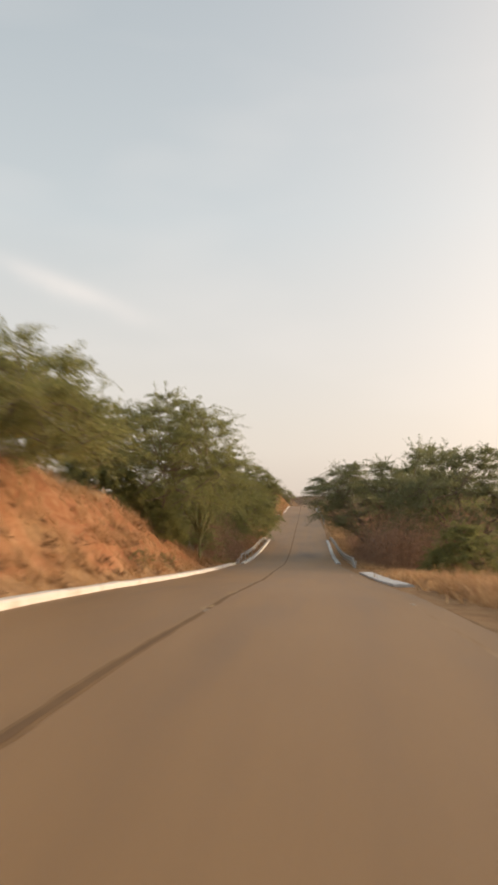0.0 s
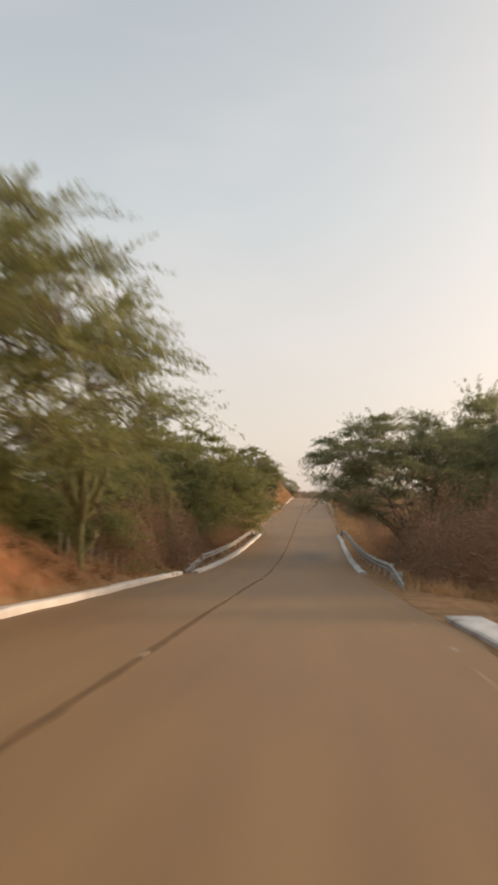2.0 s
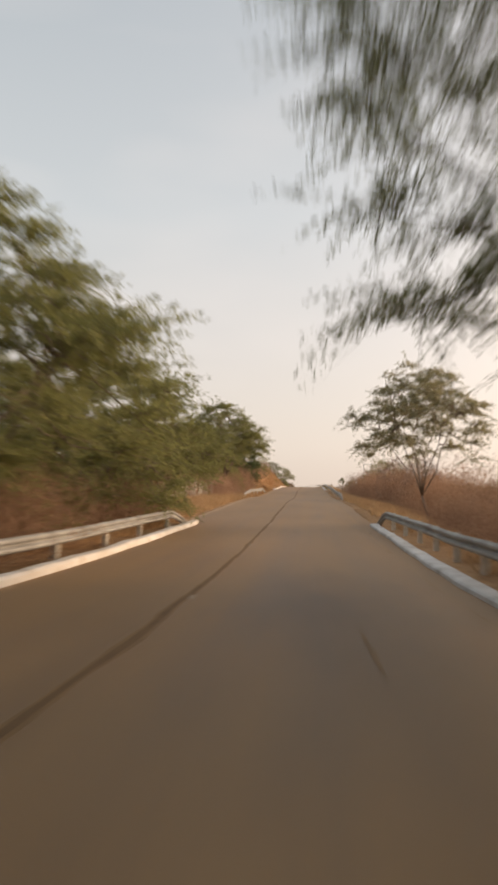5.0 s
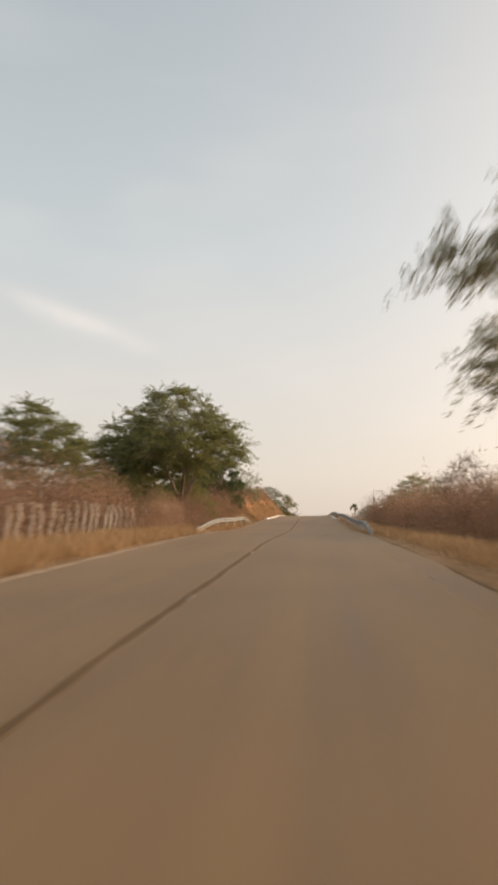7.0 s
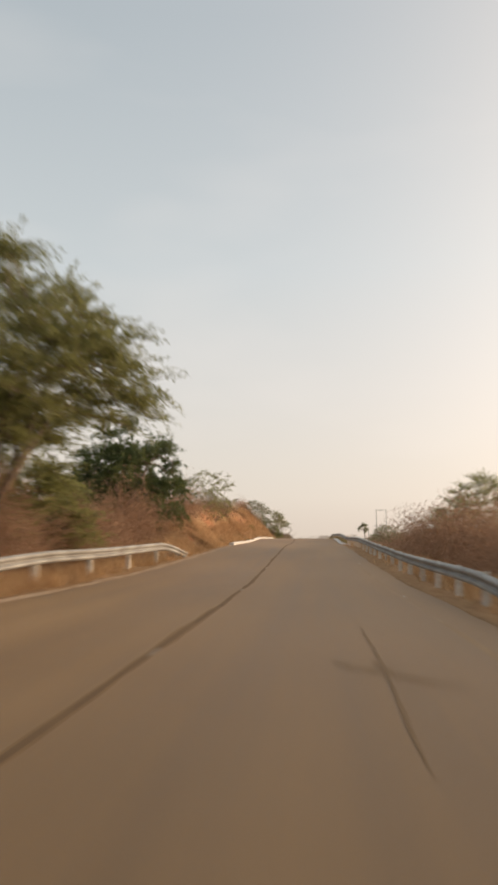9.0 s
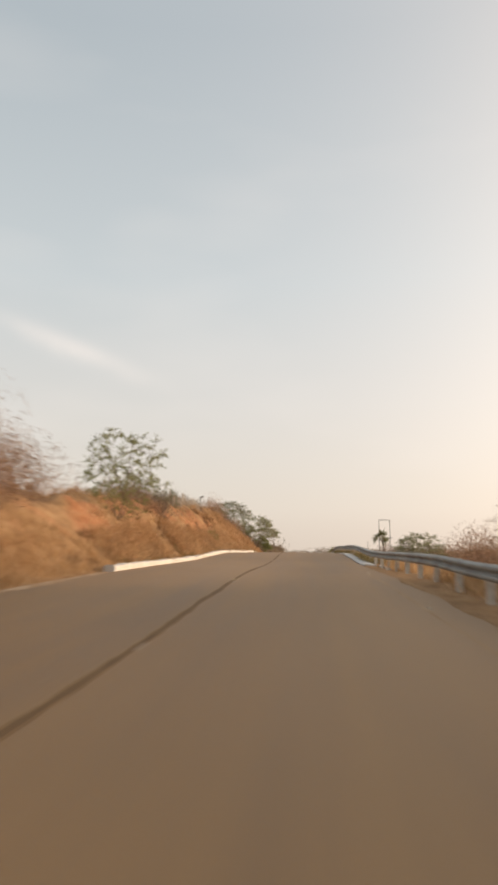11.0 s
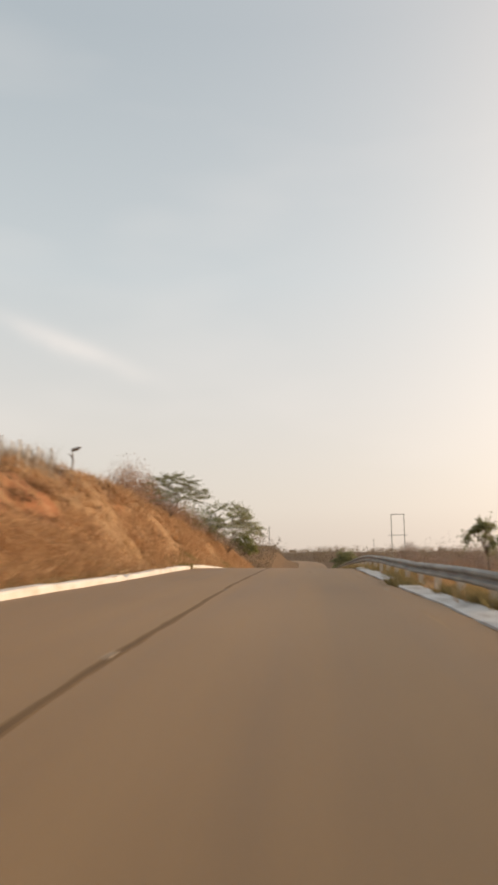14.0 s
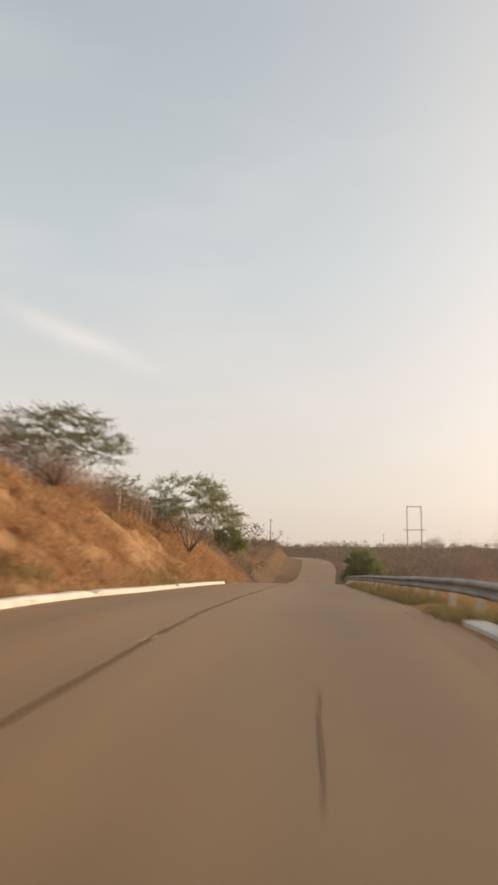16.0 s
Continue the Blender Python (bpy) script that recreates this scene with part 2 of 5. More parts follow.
def asphalt_material():
    """Dusty worn asphalt: lengthwise streaks, darker wheel tracks, fine grain."""
    m = bpy.data.materials.new("dusty_asphalt")
    m.use_nodes = True
    n, l = m.node_tree.nodes, m.node_tree.links
    b = n["Principled BSDF"]
    b.inputs["Specular IOR Level"].default_value = 0.42
    co = n.new("ShaderNodeTexCoord")

    def tex(scale, stretch, detail=5.0):
        mp, t = n.new("ShaderNodeMapping"), n.new("ShaderNodeTexNoise")
        mp.inputs["Scale"].default_value = stretch
        t.inputs["Scale"].default_value, t.inputs["Detail"].default_value = scale, detail
        l.new(co.outputs["Object"], mp.inputs["Vector"])
        l.new(mp.outputs[0], t.inputs["Vector"])
        return t.outputs[0]

    streak, patch, grain, stone = tex(1.6, (1, 0.03, 1)), tex(0.25, (1, 0.35, 1)), tex(45.0, (1, 1, 1)), tex(160.0, (1, 1, 1), 2.0)
    total = None
    for src, w in ((streak, 0.45), (patch, 0.4), (grain, 0.25)):
        mm = n.new("ShaderNodeMath")
        mm.operation = "MULTIPLY_ADD"
        mm.inputs[1].default_value = w
        l.new(src, mm.inputs[0])
        if total is None:
            mm.inputs[2].default_value = -0.05
        else:
            l.new(total, mm.inputs[2])
        total = mm.outputs[0]
    r = n.new("ShaderNodeValToRGB")
    r.color_ramp.elements.new(0.5)
    for e, (p, c) in zip(r.color_ramp.elements, ((0.3, (0.182, 0.107, 0.049)), (0.5, (0.256, 0.151, 0.068)), (0.72, (0.318, 0.193, 0.09)))):
        e.position, e.color = p, (*c, 1)
    l.new(total, r.inputs[0])
    # one soft-edged darker patch in the dip, broken up by noise
    mp, dist, soft = n.new("ShaderNodeMapping"), n.new("ShaderNodeVectorMath"), n.new("ShaderNodeMapRange")
    mp.vector_type = "TEXTURE"
    mp.inputs["Location"].default_value, mp.inputs["Scale"].default_value = (-0.1, 73.3, -4.65), (1.7, 7.0, 3.0)
    l.new(co.outputs["Object"], mp.inputs["Vector"])
    dist.operation = "LENGTH"
    l.new(mp.outputs[0], dist.inputs[0])
    blot = n.new("ShaderNodeMath")
    blot.operation = "MULTIPLY_ADD"
    blot.inputs[1].default_value = 0.9
    l.new(tex(1.1, (1, 0.3, 1)), blot.inputs[0])
    l.new(dist.outputs["Value"], blot.inputs[2])
    l.new(blot.outputs[0], soft.inputs["Value"])
    soft.inputs["From Min"].default_value, soft.inputs["From Max"].default_value = 0.55, 1.4
    soft.inputs["To Min"].default_value, soft.inputs["To Max"].default_value = 0.6, 0.0
    worn = n.new("ShaderNodeMix")
    worn.data_type = "RGBA"
    worn.inputs["B"].default_value = (0.075, 0.055, 0.042, 1)
    l.new(soft.outputs[0], worn.inputs["Factor"])
    l.new(r.outputs[0], worn.inputs["A"])
    l.new(worn.outputs["Result"], b.inputs["Base Color"])
    rr = n.new("ShaderNodeMapRange")
    rr.inputs["To Min"].default_value, rr.inputs["To Max"].default_value = 0.55, 0.75
    l.new(streak, rr.inputs["Value"])
    l.new(rr.outputs[0], b.inputs["Roughness"])
    bp = n.new("ShaderNodeBump")
    bp.inputs["Strength"].default_value, bp.inputs["Distance"].default_value = 0.35, 0.008
    l.new(stone, bp.inputs["Height"])
    l.new(bp.outputs[0], b.inputs["Normal"])
    return m


M_GROUND, M_ROAD = ground_material(), asphalt_material()
M_CRACK = material("tar_joint", ((0.3, (0.13, 0.078, 0.041)), (0.7, (0.195, 0.116, 0.055))), 3.0, rough=1.0, bump=0.0)
M_CRACK_EDGE = material("tar_joint_edge", ((0.3, (0.175, 0.104, 0.048)), (0.5, (0.212, 0.125, 0.056)), (0.7, (0.25, 0.147, 0.064))), 4.0, rough=0.82, bump=0.0)
M_DUST_EDGE = material("dusty_broken_edge", ((0.3, (0.27, 0.16, 0.08)), (0.5, (0.4, 0.27, 0.165)), (0.75, (0.52, 0.385, 0.26))), 3.0, rough=0.9, bump=0.2)
M_STAIN = material("oil_stain", ((0.3, (0.172, 0.102, 0.047)), (0.7, (0.222, 0.131, 0.059))), 2.0, rough=0.75, bump=0.0)
M_FADED = material("faded_line", ((0.35, (0.27, 0.165, 0.08)), (0.6, (0.325, 0.212, 0.115)), (0.8, (0.42, 0.3, 0.18))), 1.5, rough=0.8, bump=0.0, stretch=(4, 0.6, 1))
M_KERB = material("whitewashed_concrete", ((0.25, (0.44, 0.36, 0.28)), (0.42, (0.6, 0.555, 0.5)), (0.7, (0.67, 0.645, 0.61))), 2.5, rough=0.85, bump=0.4, bump_scale=25)
M_SLAB = material("grey_whitewashed_concrete", ((0.25, (0.24, 0.2, 0.16)), (0.42, (0.48, 0.465, 0.45)), (0.7, (0.66, 0.655, 0.65))), 2.0, rough=0.8, bump=0.4, bump_scale=25)
M_STEEL = material("galvanised_steel", ((0.3, (0.22, 0.21, 0.19)), (0.55, (0.34, 0.33, 0.31)), (0.8, (0.43, 0.42, 0.4))), 3.0, rough=0.62, bump=0.1, metal=0.25, stretch=(1, 0.4, 1))
M_POST = material("pale_post", ((0.3, (0.48, 0.44, 0.37)), (0.6, (0.66, 0.62, 0.55)), (0.8, (0.74, 0.71, 0.64))), 6.0, rough=0.8, bump=0.3, random_value=0.12)
M_WOOD = material("weathered_wood", ((0.3, (0.36, 0.29, 0.22)), (0.6, (0.56, 0.475, 0.385)), (0.8, (0.66, 0.57, 0.475))), 5.0, rough=0.9, bump=0.6, stretch=(4, 4, 0.7), random_value=0.2)
M_BARK = material("grey_brown_bark", ((0.3, (0.12, 0.09, 0.068)), (0.6, (0.225, 0.175, 0.137)), (0.8, (0.31, 0.255, 0.21))), 5.0, rough=0.95, bump=0.8, stretch=(3, 3, 0.6))
M_TWIG = material("dry_twigs", ((0.3, (0.25, 0.15, 0.096)), (0.6, (0.41, 0.262, 0.172)), (0.8, (0.52, 0.355, 0.24))), 1.2, rough=0.95, bump=0.0, random_value=0.22, translucent=0.35)
M_PALE_TWIG = material("bleached_twigs", ((0.3, (0.2, 0.14, 0.11)), (0.6, (0.32, 0.24, 0.2)), (0.8, (0.42, 0.33, 0.28))), 1.2, rough=0.95, bump=0.0, random_value=0.15, translucent=0.35)
M_STRAW = leaf_material("dry_straw", (0.31, 0.185, 0.09), (0.5, 0.32, 0.165), (0.63, 0.45, 0.265), 0.4)
M_CUSHION = leaf_material("tan_cushion_grass", (0.29, 0.165, 0.082), (0.45, 0.275, 0.142), (0.58, 0.395, 0.225), 0.35)
# dry grass again, with the shade between the cushions put into its colour
M_TUFT = leaf_material("shaded_tufts", (0.13, 0.075, 0.04), (0.22, 0.13, 0.068), (0.34, 0.21, 0.115), 0.25)
M_GREENGRASS = leaf_material("green_verge_grass", (0.18, 0.14, 0.06), (0.29, 0.23, 0.1), (0.4, 0.31, 0.16), 0.4)
M_LEAF = leaf_material("feathery_leaves", (0.155, 0.162, 0.066), (0.238, 0.243, 0.095), (0.325, 0.32, 0.13), 0.6)
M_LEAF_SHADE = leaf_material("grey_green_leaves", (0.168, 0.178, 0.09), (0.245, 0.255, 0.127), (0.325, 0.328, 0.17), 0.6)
M_LEAF_DARK = leaf_material("dark_leaves", (0.055, 0.078, 0.03), (0.1, 0.13, 0.05), (0.16, 0.18, 0.075), 0.45)
M_LEAF_DUST = leaf_material("dusty_leaves", (0.175, 0.185, 0.095), (0.28, 0.288, 0.148), (0.375, 0.372, 0.21), 0.58)
M_LEAF_PALE = leaf_material("pale_sparse_leaves", (0.18, 0.165, 0.095), (0.29, 0.27, 0.16), (0.4, 0.37, 0.24), 0.65)
M_CACTUS = material("cactus_skin", ((0.3, (0.2, 0.19, 0.08)), (0.6, (0.31, 0.29, 0.13)), (0.8, (0.4, 0.36, 0.18))), 5.0, rough=0.7, bump=0.3)
M_WHITE = material("white_plastic", ((0.3, (0.62, 0.6, 0.57)), (0.7, (0.8, 0.8, 0.78))), 8.0, rough=0.5, bump=0.1)
M_STUD = material("dusty_stud", ((0.3, (0.3, 0.22, 0.15)), (0.7, (0.52, 0.43, 0.33))), 20.0, rough=0.6, bump=0.1, random_value=0.3)
M_FLECK = material("worn_yellow_paint", ((0.35, (0.3, 0.19, 0.09)), (0.5, (0.5, 0.38, 0.2)), (0.75, (0.62, 0.52, 0.33))), 9.0, rough=0.8, bump=0.0)
M_CONCRETE = material("pole_concrete", ((0.3, (0.22, 0.2, 0.18)), (0.7, (0.38, 0.36, 0.33))), 2.0, rough=0.9, bump=0.2)


# ---- helpers of this scene ----
def mesh_from(name, verts, faces, mat, smooth=False):
    me = bpy.data.meshes.new(name)
    me.from_pydata([tuple(v) for v in verts], [], [tuple(f) for f in faces])
    me.materials.append(mat)
    if smooth:
        me.polygons.foreach_set("use_smooth", [True] * len(me.polygons))
    me.update()
    return me


def thing(name, at=(0, 0, 0), turn=0.0, size=1.0):
    ob = new(name)
    ob.matrix_world = pose(*at, 0, 0, turn) @ Matrix.Diagonal((size, size, size, 1))
    return ob


def part(name, me, parent, label="", loc=None, rot=None):
    ob = new(name, me)
    ob.parent = parent
    if loc is not None:
        ob.location = loc
    if rot is not None:
        ob.rotation_euler = rot
    if label:
        ob["label"] = label
    return ob


class Shape:
    """Collects vertices and faces."""

    def __init__(self):
        self.v, self.f = [], []

    def add(self, verts, faces):
        k = len(self.v)
        self.v += [tuple(p) for p in verts]
        self.f += [tuple(i + k for i in face) for face in faces]

    def box(self, x0, x1, y0, y1, z0, z1):
        self.add([(x, y, z) for z in (z0, z1) for x, y in ((x0, y0), (x1, y0), (x1, y1), (x0, y1))],
                 [(3, 2, 1, 0), (4, 5, 6, 7), (0, 1, 5, 4), (1, 2, 6, 5), (2, 3, 7, 6), (3, 0, 4, 7)])

    def tube(self, pts, radii, sides=6, cap=True):
        pts = [Vector(p) for p in pts]
        rings = []
        for i, p in enumerate(pts):
            d = (pts[min(i + 1, len(pts) - 1)] - pts[max(i - 1, 0)]).normalized()
            a = d.cross(Vector((0.31, 0.17, 0.93)) if abs(d.z) < 0.9 else Vector((1, 0.1, 0))).normalized()
            b = d.cross(a)
            rings.append([p + radii[i] * (math.cos(t) * a + math.sin(t) * b) for t in (2 * math.pi * k / sides for k in range(sides))])
        verts = [v for r in rings for v in r]
        faces = [(i * sides + k, i * sides + (k + 1) % sides, (i + 1) * sides + (k + 1) % sides, (i + 1) * sides + k) for i in range(len(pts) - 1) for k in range(sides)]
        if cap:
            faces += [tuple(range(sides - 1, -1, -1)), tuple((len(pts) - 1) * sides + k for k in range(sides))]
        self.add(verts, faces)

    def mesh(self, name, mat, smooth=False):
        return mesh_from(name, self.v, self.f, mat, smooth)


LATTICE = np.random.RandomState(7).rand(64, 64)


def vnoise(x, y, size):
    """Smooth value noise, -1 to 1, with cells of that many metres."""
    x, y = np.asarray(x, float) / size, np.asarray(y, float) / size
    i, j = np.floor(x).astype(int), np.floor(y).astype(int)
    u, v = x - i, y - j
    u, v = u * u * (3 - 2 * u), v * v * (3 - 2 * v)
    g = lambda a, b: LATTICE[a % 64, b % 64]  # noqa: E731
    top = g(i, j) * (1 - u) + g(i + 1, j) * u
    low = g(i, j + 1) * (1 - u) + g(i + 1, j + 1) * u
    return 2 * (top * (1 - v) + low * v) - 1


def ease(s):
    s = np.clip(s, 0, 1)
    return s * s * (3 - 2 * s)


# the road's height along its straight line
ROAD_Y = [-400, -60, -30, -15, 0, 15, 30, 45, 60, 75, 90, 105, 120, 135, 150, 165, 180, 195, 210, 225, 240, 255, 270, 285, 300, 315, 330, 345, 360, 380, 404, 425, 450, 480, 600]
ROAD_Z = [1.0, 0.4, 0.2, 0.17, 0, -0.91, -2.13, -3.26, -4.26, -4.74, -4.69, -4.43, -4.15, -4.05, -3.98, -3.59, -3.16, -2.92, -2.47, -2.38, -2.35, -2.85, -3.42, -4.06, -4.8, -5.75, -6.5, -6.6, -6.2, -5.3, -4.5, -4.2, -4.4, -5.5, -6.0]
ROAD_S = [0.0] + [(ROAD_Z[i + 1] - ROAD_Z[i - 1]) / (ROAD_Y[i + 1] - ROAD_Y[i - 1]) for i in range(1, len(ROAD_Y) - 1)] + [0.0]
EDGE_L, EDGE_R, CENTRE = -5.7, 2.6, -1.9


def road_z(y):
    y = np.clip(np.asarray(y, float), -400, 599.9)
    ky, kz, ks = np.array(ROAD_Y, float), np.array(ROAD_Z), np.array(ROAD_S)
    i = np.clip(np.searchsorted(ky, y, side="right") - 1, 0, len(ky) - 2)
    h = ky[i + 1] - ky[i]
    t = (y - ky[i]) / h
    return (2 * t**3 - 3 * t**2 + 1) * kz[i] + (t**3 - 2 * t**2 + t) * h * ks[i] + (3 * t**2 - 2 * t**3) * kz[i + 1] + (t**3 - t**2) * h * ks[i + 1]


def bend(y):
    """How far the road's line swings sideways: straight, then a curve to the left on the far rise."""
    return np.interp(y, [300, 330, 350, 370, 385, 400, 412, 425, 440, 600], [0.0, 0.8, 1.6, 2.4, 2.5, 1.9, 0.2, -4.0, -11.0, -80.0])


def edge_right(y):
    """Where the asphalt ends on the right."""
    return np.interp(y, [0, 40, 50, 62, 100, 150, 182], [2.42, 2.42, 2.36, 2.32, 2.6, 2.62, 2.4])


def lean(y):
    """How far the left lane is tilted up, metres per metre."""
    return np.interp(y, [60, 80, 118, 132, 165, 198, 215, 250], [-0.004, 0.0, 0.02, 0.05, 0.045, 0.03, 0.006, 0.0])


def surface_z(x, y):
    """The road's surface, or its plane carried on past the left edge."""
    return road_z(y) + np.where(np.asarray(x) < CENTRE, lean(y) * (CENTRE - x), -0.006 * (np.asarray(x) - CENTRE))


def bank_height(y):
    one = np.interp(y, [-60, 20, 33, 40, 46, 53], [4.6, 4.6, 4.0, 3.0, 1.2, 0])
    two = np.interp(y, [161, 172, 187, 216, 235, 255, 277, 290, 300, 315, 330, 345, 380, 404, 440, 480], [0, 1.2, 2.6, 3.75, 4.4, 3.8, 3.5, 3.3, 3.5, 4.3, 5.1, 5.2, 4.0, 3.2, 2.5, 1.5])
    return one + two


def ground_z(x, y):
    x, y = np.asarray(x, float), np.asarray(y, float)
    x = x - bend(y)
    base = surface_z(np.clip(x, EDGE_L, 2.6), y)
    d, e = EDGE_L - x, x - edge_right(y)
    bank = bank_height(y)
    s = np.clip((d - 0.5) / (0.7 + 0.95 * bank), 0, 1)
    up = bank * (0.55 * s + 0.45 * ease(s)) + np.where(s >= 1, 0.02 * (d - 0.5), 0) * (bank > 0.5)
    rough = vnoise(x, y, 3.1) * 0.2 + vnoise(x + 9, y, 1.3) * 0.25 + vnoise(x, y + 5, 0.7) * 0.17
    up = up + rough * np.clip(bank / 3, 0, 1) * ease((d - 0.4) / 1.5)
    fall_l = np.interp(y, [40, 58, 75, 95, 104, 114], [0, 1.2, 1.6, 1.2, 0.4, 0])
    fall_r = np.interp(y, [-20, 20, 45, 60, 95, 110, 140, 200, 300, 420], [0.3, 0.5, 0.7, 1.6, 1.6, 0.7, 0.8, 1.6, 1.8, 0.8])
    z = base - 0.02 + up - fall_l * ease((d - 1.4) / 5) - fall_r * ease((e - 1.2) / 5)
    z = z + (vnoise(x, y, 2.4) * 0.07 + vnoise(x, y, 0.8) * 0.04) * ease((np.maximum(d, e) - 0.1) / 0.8)
    z = z - 0.15 * ((x > EDGE_L + 0.05) & (x < edge_right(y) - 0.05))
    far = np.interp(y, [-400, 0, 100, 230, 340, 450, 600, 900, 3000], [1, 0, -5.0, -3.2, -6.5, -5, -4, -3, -3]) + vnoise(x, y, 60) * 1.2 + vnoise(x, y, 210) * 1.5
    w = ease((np.abs(x + 1.6) - 22) / 60)
    return z * (1 - w) + far * w


def bare_soil(x, y):
    """Share of bare red soil, 0 to 1: most on the cut faces, little at their crest and foot."""
    d = EDGE_L - x
    bank = bank_height(y)
    s = np.clip((d - 0.5) / (0.7 + 0.95 * bank), 0, 1.3)
    patch = 0.5 + 0.5 * vnoise(x * 1.7 + 3, y * 0.75, 2.6) + 0.3 * vnoise(x, y, 0.9)
    first = ease((s - 0.02) / 0.2) * (1 - ease((s - 0.8) / 0.22)) * (0.4 + 0.6 * patch)
    second = ease((s - 0.3) / 0.25) * (1 - ease((s - 0.88) / 0.2)) * np.clip(patch * 1.35 - 0.1 - 0.5 * ease((y - 222) / 22), 0, 1)
    return np.where(y < 110, first, second) * np.clip(bank / 1.5, 0, 1)


def gz(x, y):
    return float(ground_z(x, y))


# ---- ground, one sheet to the horizon ----
def ground_sheet():
    xs = np.concatenate([-np.geomspace(2600, 20, 26), np.arange(-19, -13, 0.8), np.arange(-13, -5.9, 0.33), [-5.75, -5.62, -5.5, -1.6, 1.8], np.arange(1.95, 3.0, 0.12), np.arange(3.1, 7, 0.4), np.arange(7.2, 18, 1.2), np.geomspace(19, 2600, 26)])
    ys = np.concatenate([-np.geomspace(600, 24, 10), np.arange(-22, 60, 0.45), np.arange(60, 160, 1.0), np.arange(160, 292, 0.45), np.arange(293, 450, 2.0), np.geomspace(452, 4000, 40)])
    gx, gy = np.meshgrid(xs, ys)
    z = ground_z(gx, gy)
    nx, ny = len(xs), len(ys)
    verts = np.stack([gx, gy, z], -1).reshape(-1, 3)
    i = np.arange(ny - 1)[:, None] * nx + np.arange(nx - 1)[None]
    faces = np.stack([i, i + 1, i + nx + 1, i + nx], -1).reshape(-1, 4)
    me = mesh_from("ground", verts.tolist(), faces.tolist(), M_GROUND, True)
    me.attributes.new("bare_soil", "FLOAT", "POINT").data.foreach_set("value", bare_soil(gx, gy).astype(np.float32).ravel())
    tagged(new("ground", me), "red laterite soil with dry straw grass and cut banks", "ground", kind="structure")


ground_sheet()


# ---- road ----
def strip(name, xs, y0, y1, step, lift, mat, skirt=0.0):
    """A strip that lies on the road: xs(y) gives the offsets of its edges."""
    sh = Shape()
    n = max(2, int((y1 - y0) / step) + 1)
    rows = []
    for y in np.linspace(y0, y1, n):
        rows.append([(x + float(bend(y)), y, float(surface_z(x, y)) + lift) for x in xs(y)])
    sides = []
    if skirt:
        for j, out in ((0, -0.06), (-1, 0.06)):
            pairs = [[(r[j][0] + out, r[j][1], r[j][2] - skirt), r[j]] for r in rows]
            sides.append(pairs if j == 0 else [p[::-1] for p in pairs])
    for grid in [rows] + sides:
        k = len(grid[0])
        sh.add([p for r in grid for p in r], [(i * k + j, i * k + j + 1, (i + 1) * k + j + 1, (i + 1) * k + j) for i in range(n - 1) for j in range(k - 1)])
    return sh.mesh(name, mat, True)


def edge_wobble(y, seed):
    return 0.09 * float(vnoise(y, seed, 2.0)) + 0.05 * float(vnoise(y, seed + 3, 0.7))


road = tagged(new("road"), "dusty worn brown-grey asphalt road with a tarred centre joint", "road", kind="structure")
part("carriageway", strip("carriageway", lambda y: (EDGE_L + edge_wobble(y, 1), -4.5, -3.2, CENTRE, -0.6, 0.7, 1.7, float(edge_right(y)) + edge_wobble(y, 11)), -120, 440, 1.0, 0.0, M_ROAD, 0.18), road)


def joint_edges(y, grow):
    """The wandering centre joint: both its edges."""
    mid = CENTRE + 0.09 * float(vnoise(y, 2, 14.0)) + 0.035 * float(vnoise(y, 6, 2.3))
    half = grow * (0.028 + 0.026 * abs(float(vnoise(y, 8, 1.1))) + 0.026 * max(0.0, float(vnoise(y, 15, 6.0))))
    return (mid - half - grow * 0.03 * abs(float(vnoise(y, 31, 0.35))), mid + half + grow * 0.03 * abs(float(vnoise(y, 21, 0.4))))


joint = part("centre_joint", strip("centre_joint", lambda y: joint_edges(y, 1.35), -20, 300, 0.2, 0.002, M_CRACK_EDGE), road, "dark tarred joint between the lanes")
part("tar_line", strip("tar_line", lambda y: joint_edges(y, 0.65), -20, 300, 0.2, 0.0045, M_CRACK), joint, "worn dark tar along the joint")
part("edge_dust", strip("edge_dust", lambda y: (EDGE_L - 0.1 + edge_wobble(y, 3), EDGE_L + 0.17 + 1.3 * edge_wobble(y, 17)), 96, 179, 0.3, 0.005, M_DUST_EDGE), road, "pale dust along the broken edge")
part("edge_line", strip("edge_line", lambda y: (1.9 - 0.03 + edge_wobble(y, 31) * 0.4, 1.9 + 0.03 + edge_wobble(y, 41) * 0.4), -20, 300, 0.6, 0.002, M_FADED), road, "almost worn-off pale edge line")


